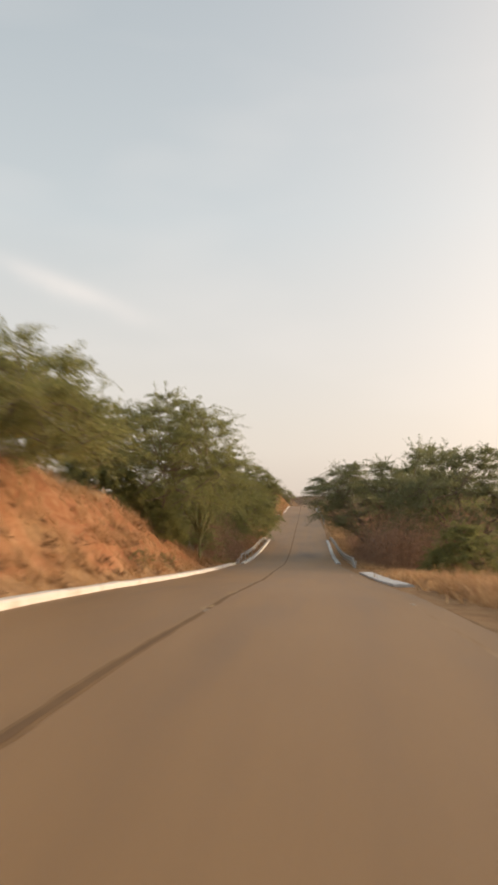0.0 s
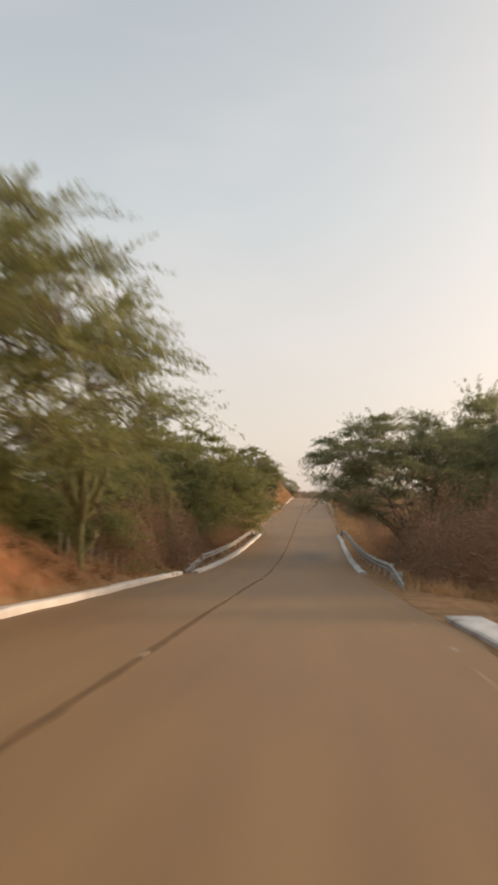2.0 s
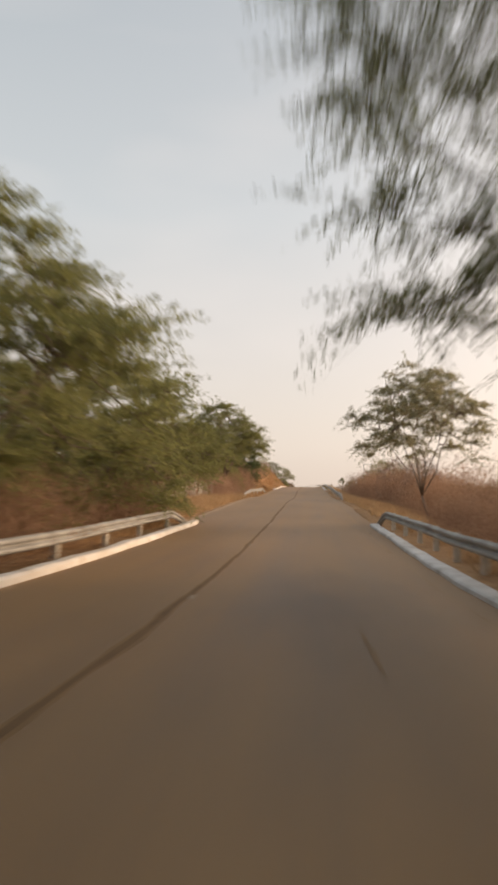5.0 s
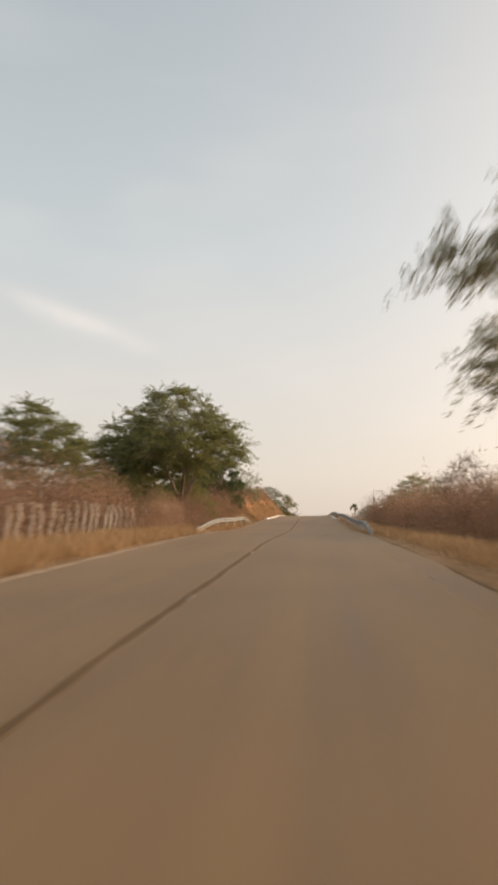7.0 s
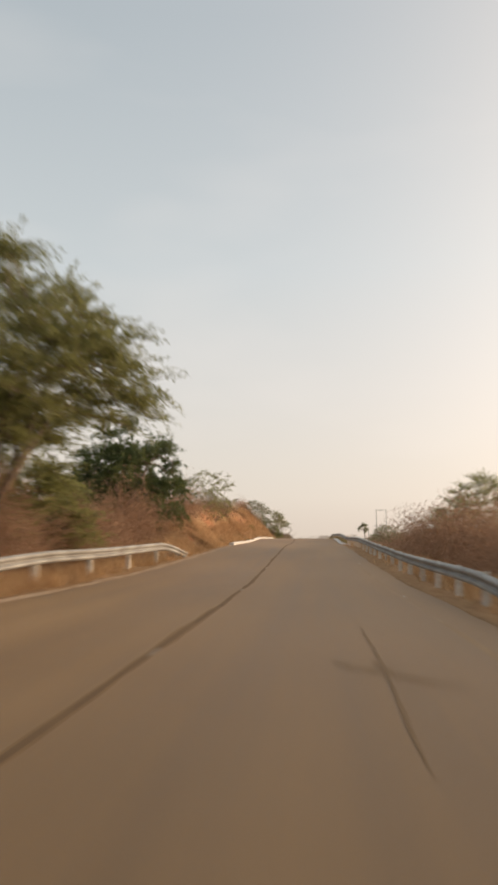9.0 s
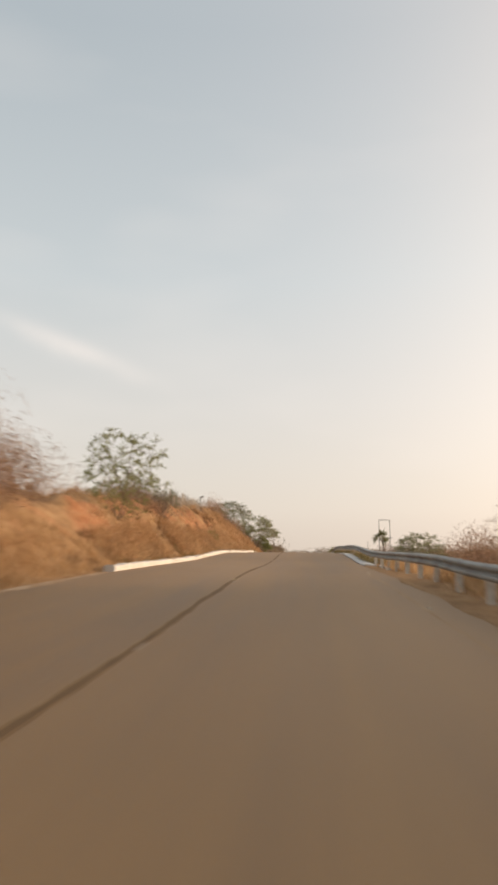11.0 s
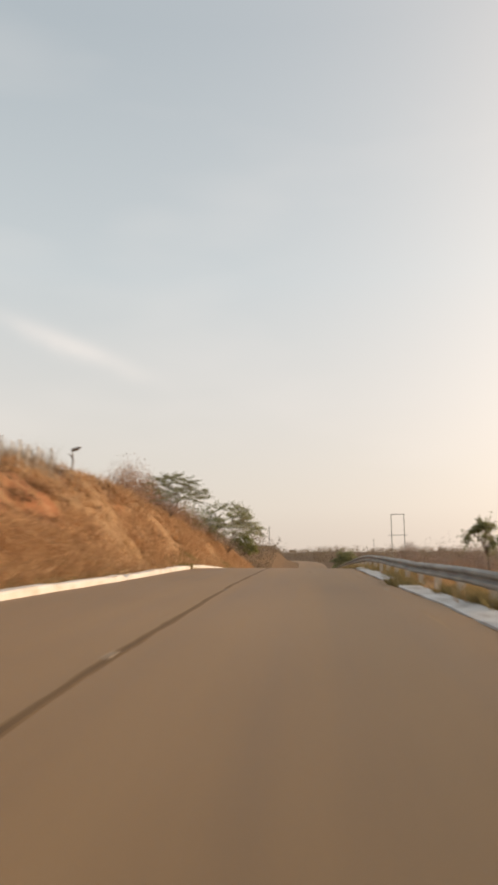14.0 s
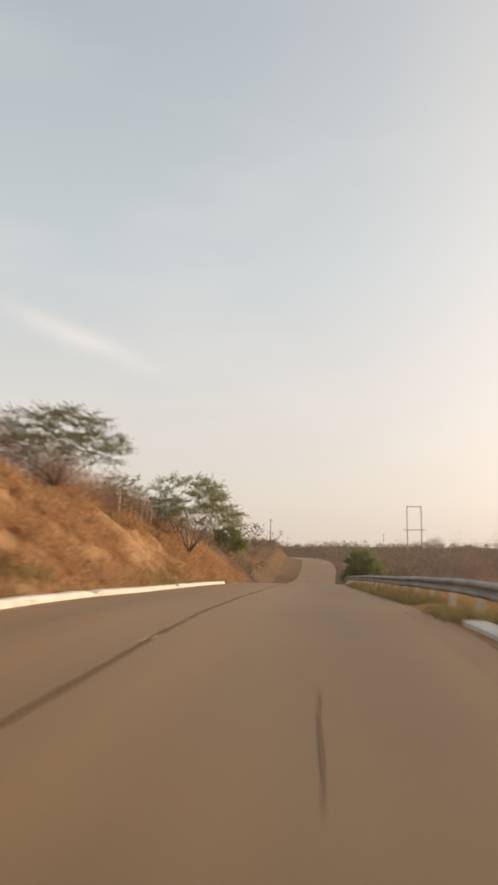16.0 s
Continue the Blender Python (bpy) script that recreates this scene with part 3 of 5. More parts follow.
# ---- kerbs ----
def kerb_mesh(name, y0, y1, x_at, width, height, mat, side, seed, breaks=()):
    """A cast kerb swept along the road edge; side -1: it lies to the left of x_at. Breaks are (y, length) of crumbled stretches."""
    sh = Shape()
    n = max(3, int((y1 - y0) / 0.5) + 1)
    rows = []
    for y in np.linspace(y0, y1, n):
        x = x_at(y) + float(bend(y))
        z = float(surface_z(x_at(y), y)) - 0.01
        w, h = width * (1 + 0.1 * float(vnoise(y, seed, 1.1))), height * (1 + 0.12 * float(vnoise(y, seed + 4, 0.9)))
        for by, bl in breaks:
            if abs(y - by) < bl / 2:
                h *= 0.25
        x += 0.04 * float(vnoise(y, seed + 9, 1.7))
        prof = [(0, -0.1), (0.01, h * 0.7), (0.05, h * 0.95), (0.11, h), (w - 0.07, h), (w - 0.02, h * 0.9), (w, -0.1)]
        rows.append([(x + side * px, y, z + pz) for px, pz in prof])
    k = len(rows[0])
    sh.v = [p for r in rows for p in r]
    for i in range(n - 1):
        for j in range(k - 1):
            q = (i * k + j, (i + 1) * k + j, (i + 1) * k + j + 1, i * k + j + 1)
            sh.f.append(q if side > 0 else q[::-1])
    sh.f += [tuple(range(k)), tuple((n - 1) * k + j for j in range(k - 1, -1, -1))]
    return sh.mesh(name, mat)


def kerb(y0, y1, x_at, width, height, mat, side, seed, label, breaks=()):
    ob = new("kerb", kerb_mesh("kerb", y0, y1, x_at, width, height, mat, side, seed, breaks))
    return tagged(ob, label, "kerb", "kerbs along the road")


WHITE_KERB = "whitewashed concrete kerb with chipped edges beside the asphalt"
kerb(-30, 56.3, lambda y: -5.42 - 0.2 * float(ease((y - 40) / 16)), 0.34, 0.17, M_KERB, -1, 3, WHITE_KERB)
kerb(56.9, 94.5, lambda y: -5.0 + 0.12 * float(ease((y - 80) / 14)), 0.34, 0.17, M_KERB, -1, 13, "whitewashed concrete kerb in front of the steel guardrail", ((61.5, 0.5), (70, 0.6)))
kerb(180, 236.6, lambda y: -5.6, 0.38, 0.18, M_KERB, -1, 23, "long whitewashed kerb at the foot of the red bank", ((196, 0.6), (212.5, 1.0), (224, 0.7)))
kerb(237.4, 276, lambda y: -5.65, 0.38, 0.17, M_KERB, -1, 27, "short whitewashed kerb with grass growing in its gaps", ((247, 0.8), (259, 0.6)))
kerb(361, 374, lambda y: -5.5, 0.22, 0.12, M_KERB, -1, 29, "distant whitewashed kerb on the far rise")
kerb(23, 38.5, lambda y: 2.58, 0.62, 0.08, M_SLAB, 1, 33, "wide grey-white concrete kerb block in dry grass")
kerb(58.2, 94.8, lambda y: 2.2 + 0.15 * float(ease((y - 60) / 30)), 0.36, 0.11, M_SLAB, 1, 37, "grey-white concrete kerb below the guardrail, partly crumbled", ((72, 1.5), (66, 0.5)))
kerb(192.6, 236.6, lambda y: 2.46, 0.62, 0.035, M_SLAB, 1, 39, "long grey-white concrete kerb in front of the guardrail", ((222, 0.8), (203, 0.5), (212, 0.6)))
for y0, y1 in ((187.6, 187.8), (189.2, 189.45), (190.8, 191.1)):
    kerb(y0, y1, lambda y: 3.0, 0.2, 0.05, M_KERB, 1, 47, "broken white stump of a concrete kerb")
kerb(237.4, 239.8, lambda y: 2.62, 0.4, 0.08, M_KERB, 1, 43, "short bright white kerb end piece in grass")


# ---- guardrails ----
W_PROFILE = [(0.0, -0.155), (-0.02, -0.15), (-0.075, -0.115), (-0.083, -0.085), (-0.075, -0.055), (-0.01, -0.02), (0.0, 0.0), (-0.01, 0.02), (-0.075, 0.055), (-0.083, 0.085), (-0.075, 0.115), (-0.02, 0.15), (0.0, 0.155)]


def beam_mesh(name, y0, y1, x_at, top_at, side):
    """A W-beam; side: the way to the road (+1 right)."""
    sh = Shape()
    n = int((y1 - y0) / 0.5) + 1
    ring = W_PROFILE + [(o + 0.006, z) for o, z in reversed(W_PROFILE)]
    k = len(ring)
    for y in np.linspace(y0, y1, n):
        x, zt = x_at(y), top_at(y)
        bow = 0.015 * float(vnoise(y, 5 + side, 3.0))
        sh.v += [(x - side * o + bow, y, zt - 0.155 + z + bow) for o, z in ring]
    for i in range(n - 1):
        for j in range(k):
            q = (i * k + j, i * k + (j + 1) % k, (i + 1) * k + (j + 1) % k, (i + 1) * k + j)
            sh.f.append(q if side < 0 else q[::-1])
    sh.f += [tuple(range(k)), tuple((n - 1) * k + j for j in range(k - 1, -1, -1))]
    return sh.mesh(name, M_STEEL, False)


def rail_post_mesh():
    """A C-shaped post with a spacer block, 1 m long, top at 0."""
    sh = Shape()
    sh.box(-0.07, 0.07, -0.075, -0.066, -1.0, 0)
    sh.box(-0.07, -0.062, -0.066, 0.07, -1.0, 0)
    sh.box(0.062, 0.07, -0.066, 0.07, -1.0, 0)
    return sh.mesh("post", M_POST)


def spacer_mesh():
    """The block between post and beam."""
    sh = Shape()
    sh.box(-0.05, 0.05, -0.055, 0.055, -0.3, -0.03)
    sh.tube([(-0.09, 0, -0.155), (0.09, 0, -0.155)], [0.016, 0.016], 6)
    return sh.mesh("spacer_block", M_STEEL)


POST_MESH, SPACER = rail_post_mesh(), spacer_mesh()


def rise(q):
    """The bent-down end of a beam: nearly straight, rounded at its top."""
    q = min(1.0, max(0.0, q))
    return 0.35 * float(ease(q)) + 0.65 * (1 - (1 - q) ** 1.7)


def guardrail(y0, y1, x_at, side, ramp0, ramp1, label, height=0.68, sag=0.0, spacing=2.75):
    ob = tagged(new("guardrail"), label, "guardrail", "steel guardrails along the road")

    def top(y):
        k = min(rise((y - y0) / ramp0), rise((y1 - y) / ramp1))
        return float(surface_z(x_at(y), y)) + 0.12 + (height - 0.12) * k - sag * float(ease((y - 176) / 20) * (1 - 0.6 * ease((y - 216) / 16)))

    part("beam", beam_mesh("beam", y0 + ramp0, y1 - ramp1, x_at, top, side), ob, "galvanised corrugated steel beam")
    part("end_section", beam_mesh("end_section", y0, y0 + ramp0 + 0.1, lambda y: x_at(y) + side * 0.007, top, side), ob, "beam end bent down to the ground")
    part("end_section", beam_mesh("end_section", y1 - ramp1 - 0.1, y1, lambda y: x_at(y) + side * 0.007, top, side), ob, "beam end bent down to the ground")
    y = y0 + 2.5
    while y < y1 - 1:
        post = part("post", POST_MESH, ob, "pale steel post", (x_at(y) - side * 0.14, y, top(y) - 0.02))
        part("spacer_block", SPACER, post, "", (side * 0.075, 0, 0))
        y += spacing
    return ob


guardrail(57.5, 95.0, lambda y: -5.75 + 0.25 * float(ease((y - 86) / 9)), 1, 7, 3.5, "grey galvanised steel guardrail on the culvert, end sunk into the ground", spacing=4.0)
guardrail(48.6, 96.0, lambda y: 3.1 - 0.25 * float(ease((y - 85) / 11)), -1, 5, 3, "dark weathered steel guardrail above a concrete kerb")
guardrail(134.8, 163.6, lambda y: -6.75 + 0.6 * float(ease((y - 140) / 23)), 1, 11.5, 6.5, "pale steel guardrail with both ends bent to the ground", 0.78, 0.0, 4.0)
guardrail(134.6, 298.0, lambda y: 3.05 + 0.1 * float(ease((y - 136) / 10)), -1, 9.5, 8, "long galvanised steel guardrail on pale posts along the verge", 0.72, 0.1)


# ---- road studs, stains and litter ----
def stud_mesh():
    sh = Shape()
    sh.add([(-0.05, -0.05, 0), (0.05, -0.05, 0), (0.05, 0.05, 0), (-0.05, 0.05, 0), (-0.038, -0.025, 0.02), (0.038, -0.025, 0.02), (0.038, 0.025, 0.02), (-0.038, 0.025, 0.02)],
           [(4, 5, 6, 7), (0, 1, 5, 4), (1, 2, 6, 5), (2, 3, 7, 6), (3, 0, 4, 7)])
    return sh.mesh("road_stud", M_STUD)


STUD = stud_mesh()


def stud(x, y):
    ob = new("road_stud", STUD)
    ob.location = (x, y, float(surface_z(x, y)) + 0.004)
    tagged(ob, "small worn white road stud fixed on the asphalt", "road stud", "studs along the road")


for y in (14.7, 34.3, 52.8, 71, 90, 108, 126, 144.8, 160, 171.6, 183.4, 195.7, 207.5, 219.2, 231, 242, 254, 266):
    stud(min(1.97, float(edge_right(y)) - 0.14), y)
for k in range(23):
    stud(CENTRE + 0.03, 12.6 + 10.3 * k)


for y in (13.1, 17.6, 42.5, 62.6, 178.5, 236.4):
    for k in (0, 1):
        near, off = y + 0.36 * k, -0.09 + 0.1 * k
        part("paint_fleck", strip("paint_fleck", lambda v: (CENTRE + off - 0.035 + 0.2 * edge_wobble(v * 9, 5), CENTRE + off + 0.035 + 0.2 * edge_wobble(v * 9, 25)), near, near + 0.24, 0.06, 0.007, M_FLECK), road, "worn fleck of yellow centre paint")


def road_crack(points, width, seed, name="crack"):
    """A thin tarred crack or tyre mark through points on the road, fading out at both ends."""
    rng = np.random.RandomState(seed)
    pts = []
    for (xa, ya), (xb, yb) in zip(points, points[1:]):
        n = max(3, int(math.hypot(xb - xa, yb - ya) / 0.25))
        pts += [(xa + (xb - xa) * k / n + 0.008 * rng.randn(), ya + (yb - ya) * k / n + 0.02 * rng.randn()) for k in range(n)]
    sh = Shape()
    for i, (x, y) in enumerate(pts):
        ax, ay = pts[max(i - 1, 0)]
        bx, by = pts[min(i + 1, len(pts) - 1)]
        d = math.hypot(bx - ax, by - ay) or 1.0
        w = 0.5 * width * min(1.0, 0.15 + i / 4, 0.15 + (len(pts) - 1 - i) / 4) * (0.7 + 0.6 * rng.rand())
        for k in (-1, 1):
            px, py = x + k * w * (by - ay) / d, y - k * w * (bx - ax) / d
            sh.v.append((px, py, float(surface_z(px, py)) + 0.006))
        if i:
            sh.f.append((2 * i - 2, 2 * i - 1, 2 * i + 1, 2 * i))
    part(name, sh.mesh(name, M_STAIN), road, "faint dark mark in the asphalt")


# ---- trees ----
class Leaves:
    """Collects small leaf blades in arrays."""

    def __init__(self, rng):
        self.rng, self.rows = rng, []

    def spray(self, p, d, length, count, size, spread, droop=0.3):
        """Narrow leaflets on both sides of an arching twig that leaves p in direction d."""
        r = self.rng
        p, d = np.array(p)[None], np.array(d)[None]
        t = 0.08 + 0.92 * r.rand(count, 1)
        at = p + d * length * t + np.array([[0, 0, -1.0]]) * droop * length * t * t
        at = at + np.clip(r.normal(0, 1, (count, 3)), -1.5, 1.5) * spread * (1.1 - 0.75 * t)
        run = d + np.array([[0, 0, -2.0]]) * droop * t
        run = run / np.linalg.norm(run, axis=1)[:, None]
        other = np.cross(run, r.normal(0, 1, (count, 3)))
        other /= np.linalg.norm(other, axis=1)[:, None] + 1e-9
        way = run * 0.8 + other * 0.7 + r.normal(0, 0.22, (count, 3))
        way /= np.linalg.norm(way, axis=1)[:, None]
        flat = np.cross(way, r.normal(0, 1, (count, 3)))
        flat /= np.linalg.norm(flat, axis=1)[:, None] + 1e-9
        s = size * (0.75 + 0.6 * r.rand(count, 1)) * (1.35 - 0.6 * t)
        self.rows.append(np.stack([at - flat * s * 0.15, at + way * s * 0.4 + flat * s * 0.17, at + way * s * 1.15], 1))

    def mesh(self, name, mat):
        v = np.concatenate(self.rows).reshape(-1, 3)
        n = len(v) // 3
        me = bpy.data.meshes.new(name)
        me.vertices.add(len(v))
        me.vertices.foreach_set("co", v.astype(np.float32).ravel())
        me.loops.add(3 * n)
        me.loops.foreach_set("vertex_index", np.arange(3 * n, dtype=np.int32))
        me.polygons.add(n)
        me.polygons.foreach_set("loop_start", np.arange(0, 3 * n, 3, dtype=np.int32))
        me.materials.append(mat)
        me.update(calc_edges=True)
        return me


def bent(rng, p, d, length, n, curl, droop):
    """A wandering branch: its points."""
    pts, d = [Vector(p)], Vector(d).normalized()
    for k in range(n):
        d = (d + Vector(rng.normal(0, curl, 3)) + Vector((0, 0, -droop))).normalized()
        pts.append(pts[-1] + d * (length / n))
    return pts, d


def tree_meshes(seed, height, radius, base, lobes, twigs, blades_each, leaf, leaf_mat, fork=1.2, limbs=6, trunk_r=0.2, dome=0.45, shift=0.0, flat=0.6, hollow=0.35, lobe=0.24, rim=0.0, limb=1.0, reach=(), droop=0.34, bark=None):
    """Meshes of a trunk with limbs and of a crown made of leafy lobes.
    base: height of the crown's underside; dome: how far its rim lies below its top; shift: how far the crown leans to +x; hollow: how bare it is inside; rim: how far the underside rises towards the rim; limb: thickness of the limbs; reach: tips of long overhanging branches; droop: how far the twigs hang."""
    rng = np.random.RandomState(seed)
    wood, crown = Shape(), Leaves(rng)
    trunk, _ = bent(rng, (0, 0, -0.3), (0.06 * rng.randn() + 0.25 * shift / height, 0.06 * rng.randn(), 1), fork + 0.3, 4, 0.1, 0)
    wood.tube(trunk, [trunk_r * (1.3 - 0.12 * k) for k in range(5)], 8)
    top, ways, centres = trunk[-1], [], []
    for i in range(limbs):
        az = 2 * math.pi * (i + 0.5 * rng.rand()) / limbs
        r = radius * (0.4 + 0.25 * rng.rand())
        end = Vector((r * math.cos(az) + shift * 0.7, r * math.sin(az), base + (height - base) * (0.3 + 0.3 * rng.rand())))
        mid = top.lerp(end, 0.45) + Vector((0, 0, 0.08 * height * rng.rand())) + Vector(rng.normal(0, 0.05 * radius, 3))
        pts = [top, top.lerp(mid, 0.55) + Vector(rng.normal(0, 0.03 * radius, 3)), mid, mid.lerp(end, 0.5) + Vector(rng.normal(0, 0.04 * radius, 3)), end]
        wood.tube(pts, [trunk_r * limb * q for q in (0.75, 0.6, 0.46, 0.33, 0.2)], 6)
        ways.append(pts)
    for tip in reach:
        end = Vector(tip)
        pts = [top] + [top.lerp(end, q) + Vector((0, 0, 0.06 * height * math.sin(math.pi * q))) + Vector(rng.normal(0, 0.15, 3)) for q in (0.3, 0.55, 0.8)] + [end]
        wood.tube(pts, [trunk_r * limb * q for q in (0.6, 0.45, 0.3, 0.16, 0.06)], 6)
        ways.append(pts)
        for q in (0.72, 0.8, 0.86, 0.92, 0.97, 1.0):
            c = pts[2].lerp(end, (q - 0.55) / 0.45) + Vector(rng.normal(0, 0.16, 3))
            for k in range(9):
                d = (Vector(rng.normal(0, 1, 3)) + Vector((0, 0, -0.35))).normalized()
                crown.spray(c, d, 0.55 + 0.35 * rng.rand(), 15, leaf * 0.85, 0.08)
    for i in range(lobes):
        for _ in range(30):
            az, u = 2 * math.pi * rng.rand(), math.sqrt(rng.rand())
            r = radius * u * (0.86 + 0.1 * math.sin(3 * az + seed))
            ceil = height - dome * (height - base) * u * u - lobe * radius * 0.55
            floor = base + 0.25 * (height - base) * (1 - u) * rng.rand() + rim * (height - base) * u * u
            z = floor + (ceil - floor) * (rng.rand() ** 0.55)
            c = Vector((r * math.cos(az) + shift * (z / height), r * math.sin(az), z))
            if all((c - q).length > lobe * radius * 0.62 for q in centres) and (u > hollow or z > base + 0.6 * (height - base)):
                break
        centres.append(c)
        pts = min(ways, key=lambda w: min((p - c).length for p in w[1:]))
        root = min(pts[1:], key=lambda p: (p - c).length)
        mid = root.lerp(c, 0.5) + Vector(rng.normal(0, 0.06 * radius, 3))
        wood.tube([root, mid, c], [trunk_r * 0.24, trunk_r * 0.16, trunk_r * 0.07], 5, False)
        size = lobe * radius * (0.75 + 0.5 * rng.rand())
        for k in range(twigs):
            d = Vector(rng.normal(0, 1, 3))
            d.z = d.z * flat + 0.22
            d = (d.normalized() + 0.35 * (c - Vector((shift, 0, base))).normalized()).normalized()
            tl = size * (0.7 + 0.6 * rng.rand())
            fall = droop * (0.5 + rng.rand())
            w = d.cross(Vector(rng.normal(0, 1, 3))).normalized() * 0.009
            mid, tip = c + d * tl * 0.6 + Vector((0, 0, -0.36 * fall * tl)), c + d * tl * 1.1 + Vector((0, 0, -1.2 * fall * tl))
            wood.add([c - w, c + w, mid + w * 0.7, mid - w * 0.7, tip], [(0, 1, 2, 3), (3, 2, 4)])
            crown.spray(c, d, tl * 1.12, blades_each, leaf, 0.05 * size + 0.02, fall)
    return wood.mesh("trunk", bark or M_BARK, True), crown.mesh("crown", leaf_mat)


TREES = {
    "broad": tree_meshes(11, 8.8, 6.0, 0.6, 118, 15, 42, 0.15, M_LEAF, fork=1.3, limbs=7, trunk_r=0.15, dome=0.5, lobe=0.24, flat=0.4, hollow=0.0, limb=0.75),
    "fine": tree_meshes(11, 8.5, 6.0, 0.6, 128, 16, 68, 0.105, M_LEAF, fork=1.3, limbs=7, trunk_r=0.15, dome=0.4, lobe=0.24, flat=0.4, hollow=0.0, limb=0.75),
    "tall": tree_meshes(12, 11.2, 5.4, 2.0, 96, 16, 46, 0.15, M_LEAF, fork=1.8, limbs=7, trunk_r=0.16, dome=0.5, lobe=0.26, flat=0.4, hollow=0.0),
    "high": tree_meshes(19, 11.8, 6.1, 2.3, 140, 15, 42, 0.15, M_LEAF, fork=2.0, limbs=8, trunk_r=0.16, dome=0.55, lobe=0.22, flat=0.36, hollow=0.0, rim=0.3),
    "low": tree_meshes(18, 4.6, 4.8, 0.2, 64, 15, 42, 0.14, M_LEAF, fork=0.7, limbs=7, trunk_r=0.12, dome=0.5, lobe=0.27, flat=0.4, hollow=0.0),
    "airy": tree_meshes(13, 10.6, 6.2, 2.4, 138, 15, 72, 0.092, M_LEAF_SHADE, fork=1.6, limbs=9, trunk_r=0.15, dome=0.28, shift=-1.3, flat=0.3, lobe=0.2, hollow=0.0, rim=0.22, limb=0.6, droop=0.45, reach=((-6.9, -1.9, 6.9), (-6.3, -1.2, 5.8), (-4.4, -0.6, 4.7), (-3.2, -1.0, 4.2), (-2.4, -2.0, 4.0), (-3.6, 1.2, 4.3))),
    "spread": tree_meshes(20, 9.8, 5.6, 1.9, 84, 15, 44, 0.15, M_LEAF_SHADE, fork=2.0, limbs=7, trunk_r=0.16, dome=0.45, shift=-0.5, flat=0.34, lobe=0.25, hollow=0.0),
    "umbrella": tree_meshes(14, 4.5, 3.3, 1.25, 140, 9, 20, 0.078, M_LEAF_DUST, fork=0.35, limbs=15, trunk_r=0.05, dome=0.62, flat=0.25, lobe=0.16, rim=0.1, hollow=0.0, limb=0.75, droop=0.15),
    "dark": tree_meshes(15, 4.8, 3.4, 0.6, 50, 15, 46, 0.14, M_LEAF_DARK, fork=0.7, limbs=6, trunk_r=0.12, dome=0.6, lobe=0.28, flat=0.5, hollow=0.0),
    "pale": tree_meshes(23, 8.8, 4.2, 3.1, 100, 13, 32, 0.12, M_LEAF_PALE, fork=1.5, limbs=9, trunk_r=0.09, dome=0.45, shift=-0.8, lobe=0.21, flat=0.3, hollow=0.0, limb=0.65, droop=0.5),
    "young": tree_meshes(21, 4.5, 2.9, 0.3, 84, 8, 16, 0.085, M_LEAF, fork=0.2, limbs=12, trunk_r=0.04, dome=0.35, lobe=0.15, hollow=0.0),
    "sapling": tree_meshes(22, 3.6, 1.05, 2.3, 16, 10, 26, 0.1, M_LEAF_SHADE, fork=2.0, limbs=5, trunk_r=0.07, dome=0.5, lobe=0.4, hollow=0.0),
    "thicket": tree_meshes(17, 4.2, 3.0, 0.1, 50, 14, 40, 0.15, M_LEAF, fork=0.3, limbs=7, trunk_r=0.06, dome=0.55, lobe=0.29, flat=0.45, hollow=0.0),
    "bush": tree_meshes(24, 4.2, 3.0, 0.1, 60, 12, 30, 0.16, M_LEAF_SHADE, fork=0.3, limbs=7, trunk_r=0.06, dome=0.45, lobe=0.27, flat=0.5, hollow=0.0),
    "bare": tree_meshes(25, 9.0, 3.4, 2.2, 70, 34, 2, 0.07, M_PALE_TWIG, fork=2.0, limbs=11, trunk_r=0.1, dome=0.6, lobe=0.28, flat=0.9, hollow=0.0, limb=0.6, droop=-0.1, bark=M_PALE_TWIG),
}
LABELS = {
    "broad": "broad feathery green mesquite tree with forked grey trunk", "fine": "large feathery mesquite tree behind the red bank", "high": "tall mesquite tree with a high feathery crown", "tall": "tall full-crowned green mesquite tree over dry brush",
    "low": "low spreading green mesquite tree on a red bank", "airy": "open-crowned mesquite tree with feathery overhanging branches",
    "spread": "spreading grey-green mesquite tree behind dry brush", "young": "young many-stemmed tree with loose yellow-green leaves",
    "pale": "grey-green feathery tree leaning out over the verge", "sapling": "slender sapling with a small dark green crown",
    "umbrella": "small umbrella-shaped thorn tree with dusty sparse leaves", "dark": "dense dark green rounded roadside tree",
    "bush": "rounded dusty grey-green bush at the guardrail's end", "bare": "leafless bleached tree with a haze of fine twigs",
    "thicket": "bushy green thorn thicket down to the ground",
}


def tree(kind, x, y, turn=0.0, size=1.0, sink=0.1, tall=1.0):
    trunk, crown = TREES[kind]
    ob = new("tree")
    ob.matrix_world = pose(x, y, gz(x, y) - sink, 0, 0, turn) @ Matrix.Diagonal((size, size, size * tall, 1))
    part("trunk", trunk, ob)
    part("crown", crown, ob)
    return tagged(ob, LABELS[kind], "tree", "roadside thorn trees")


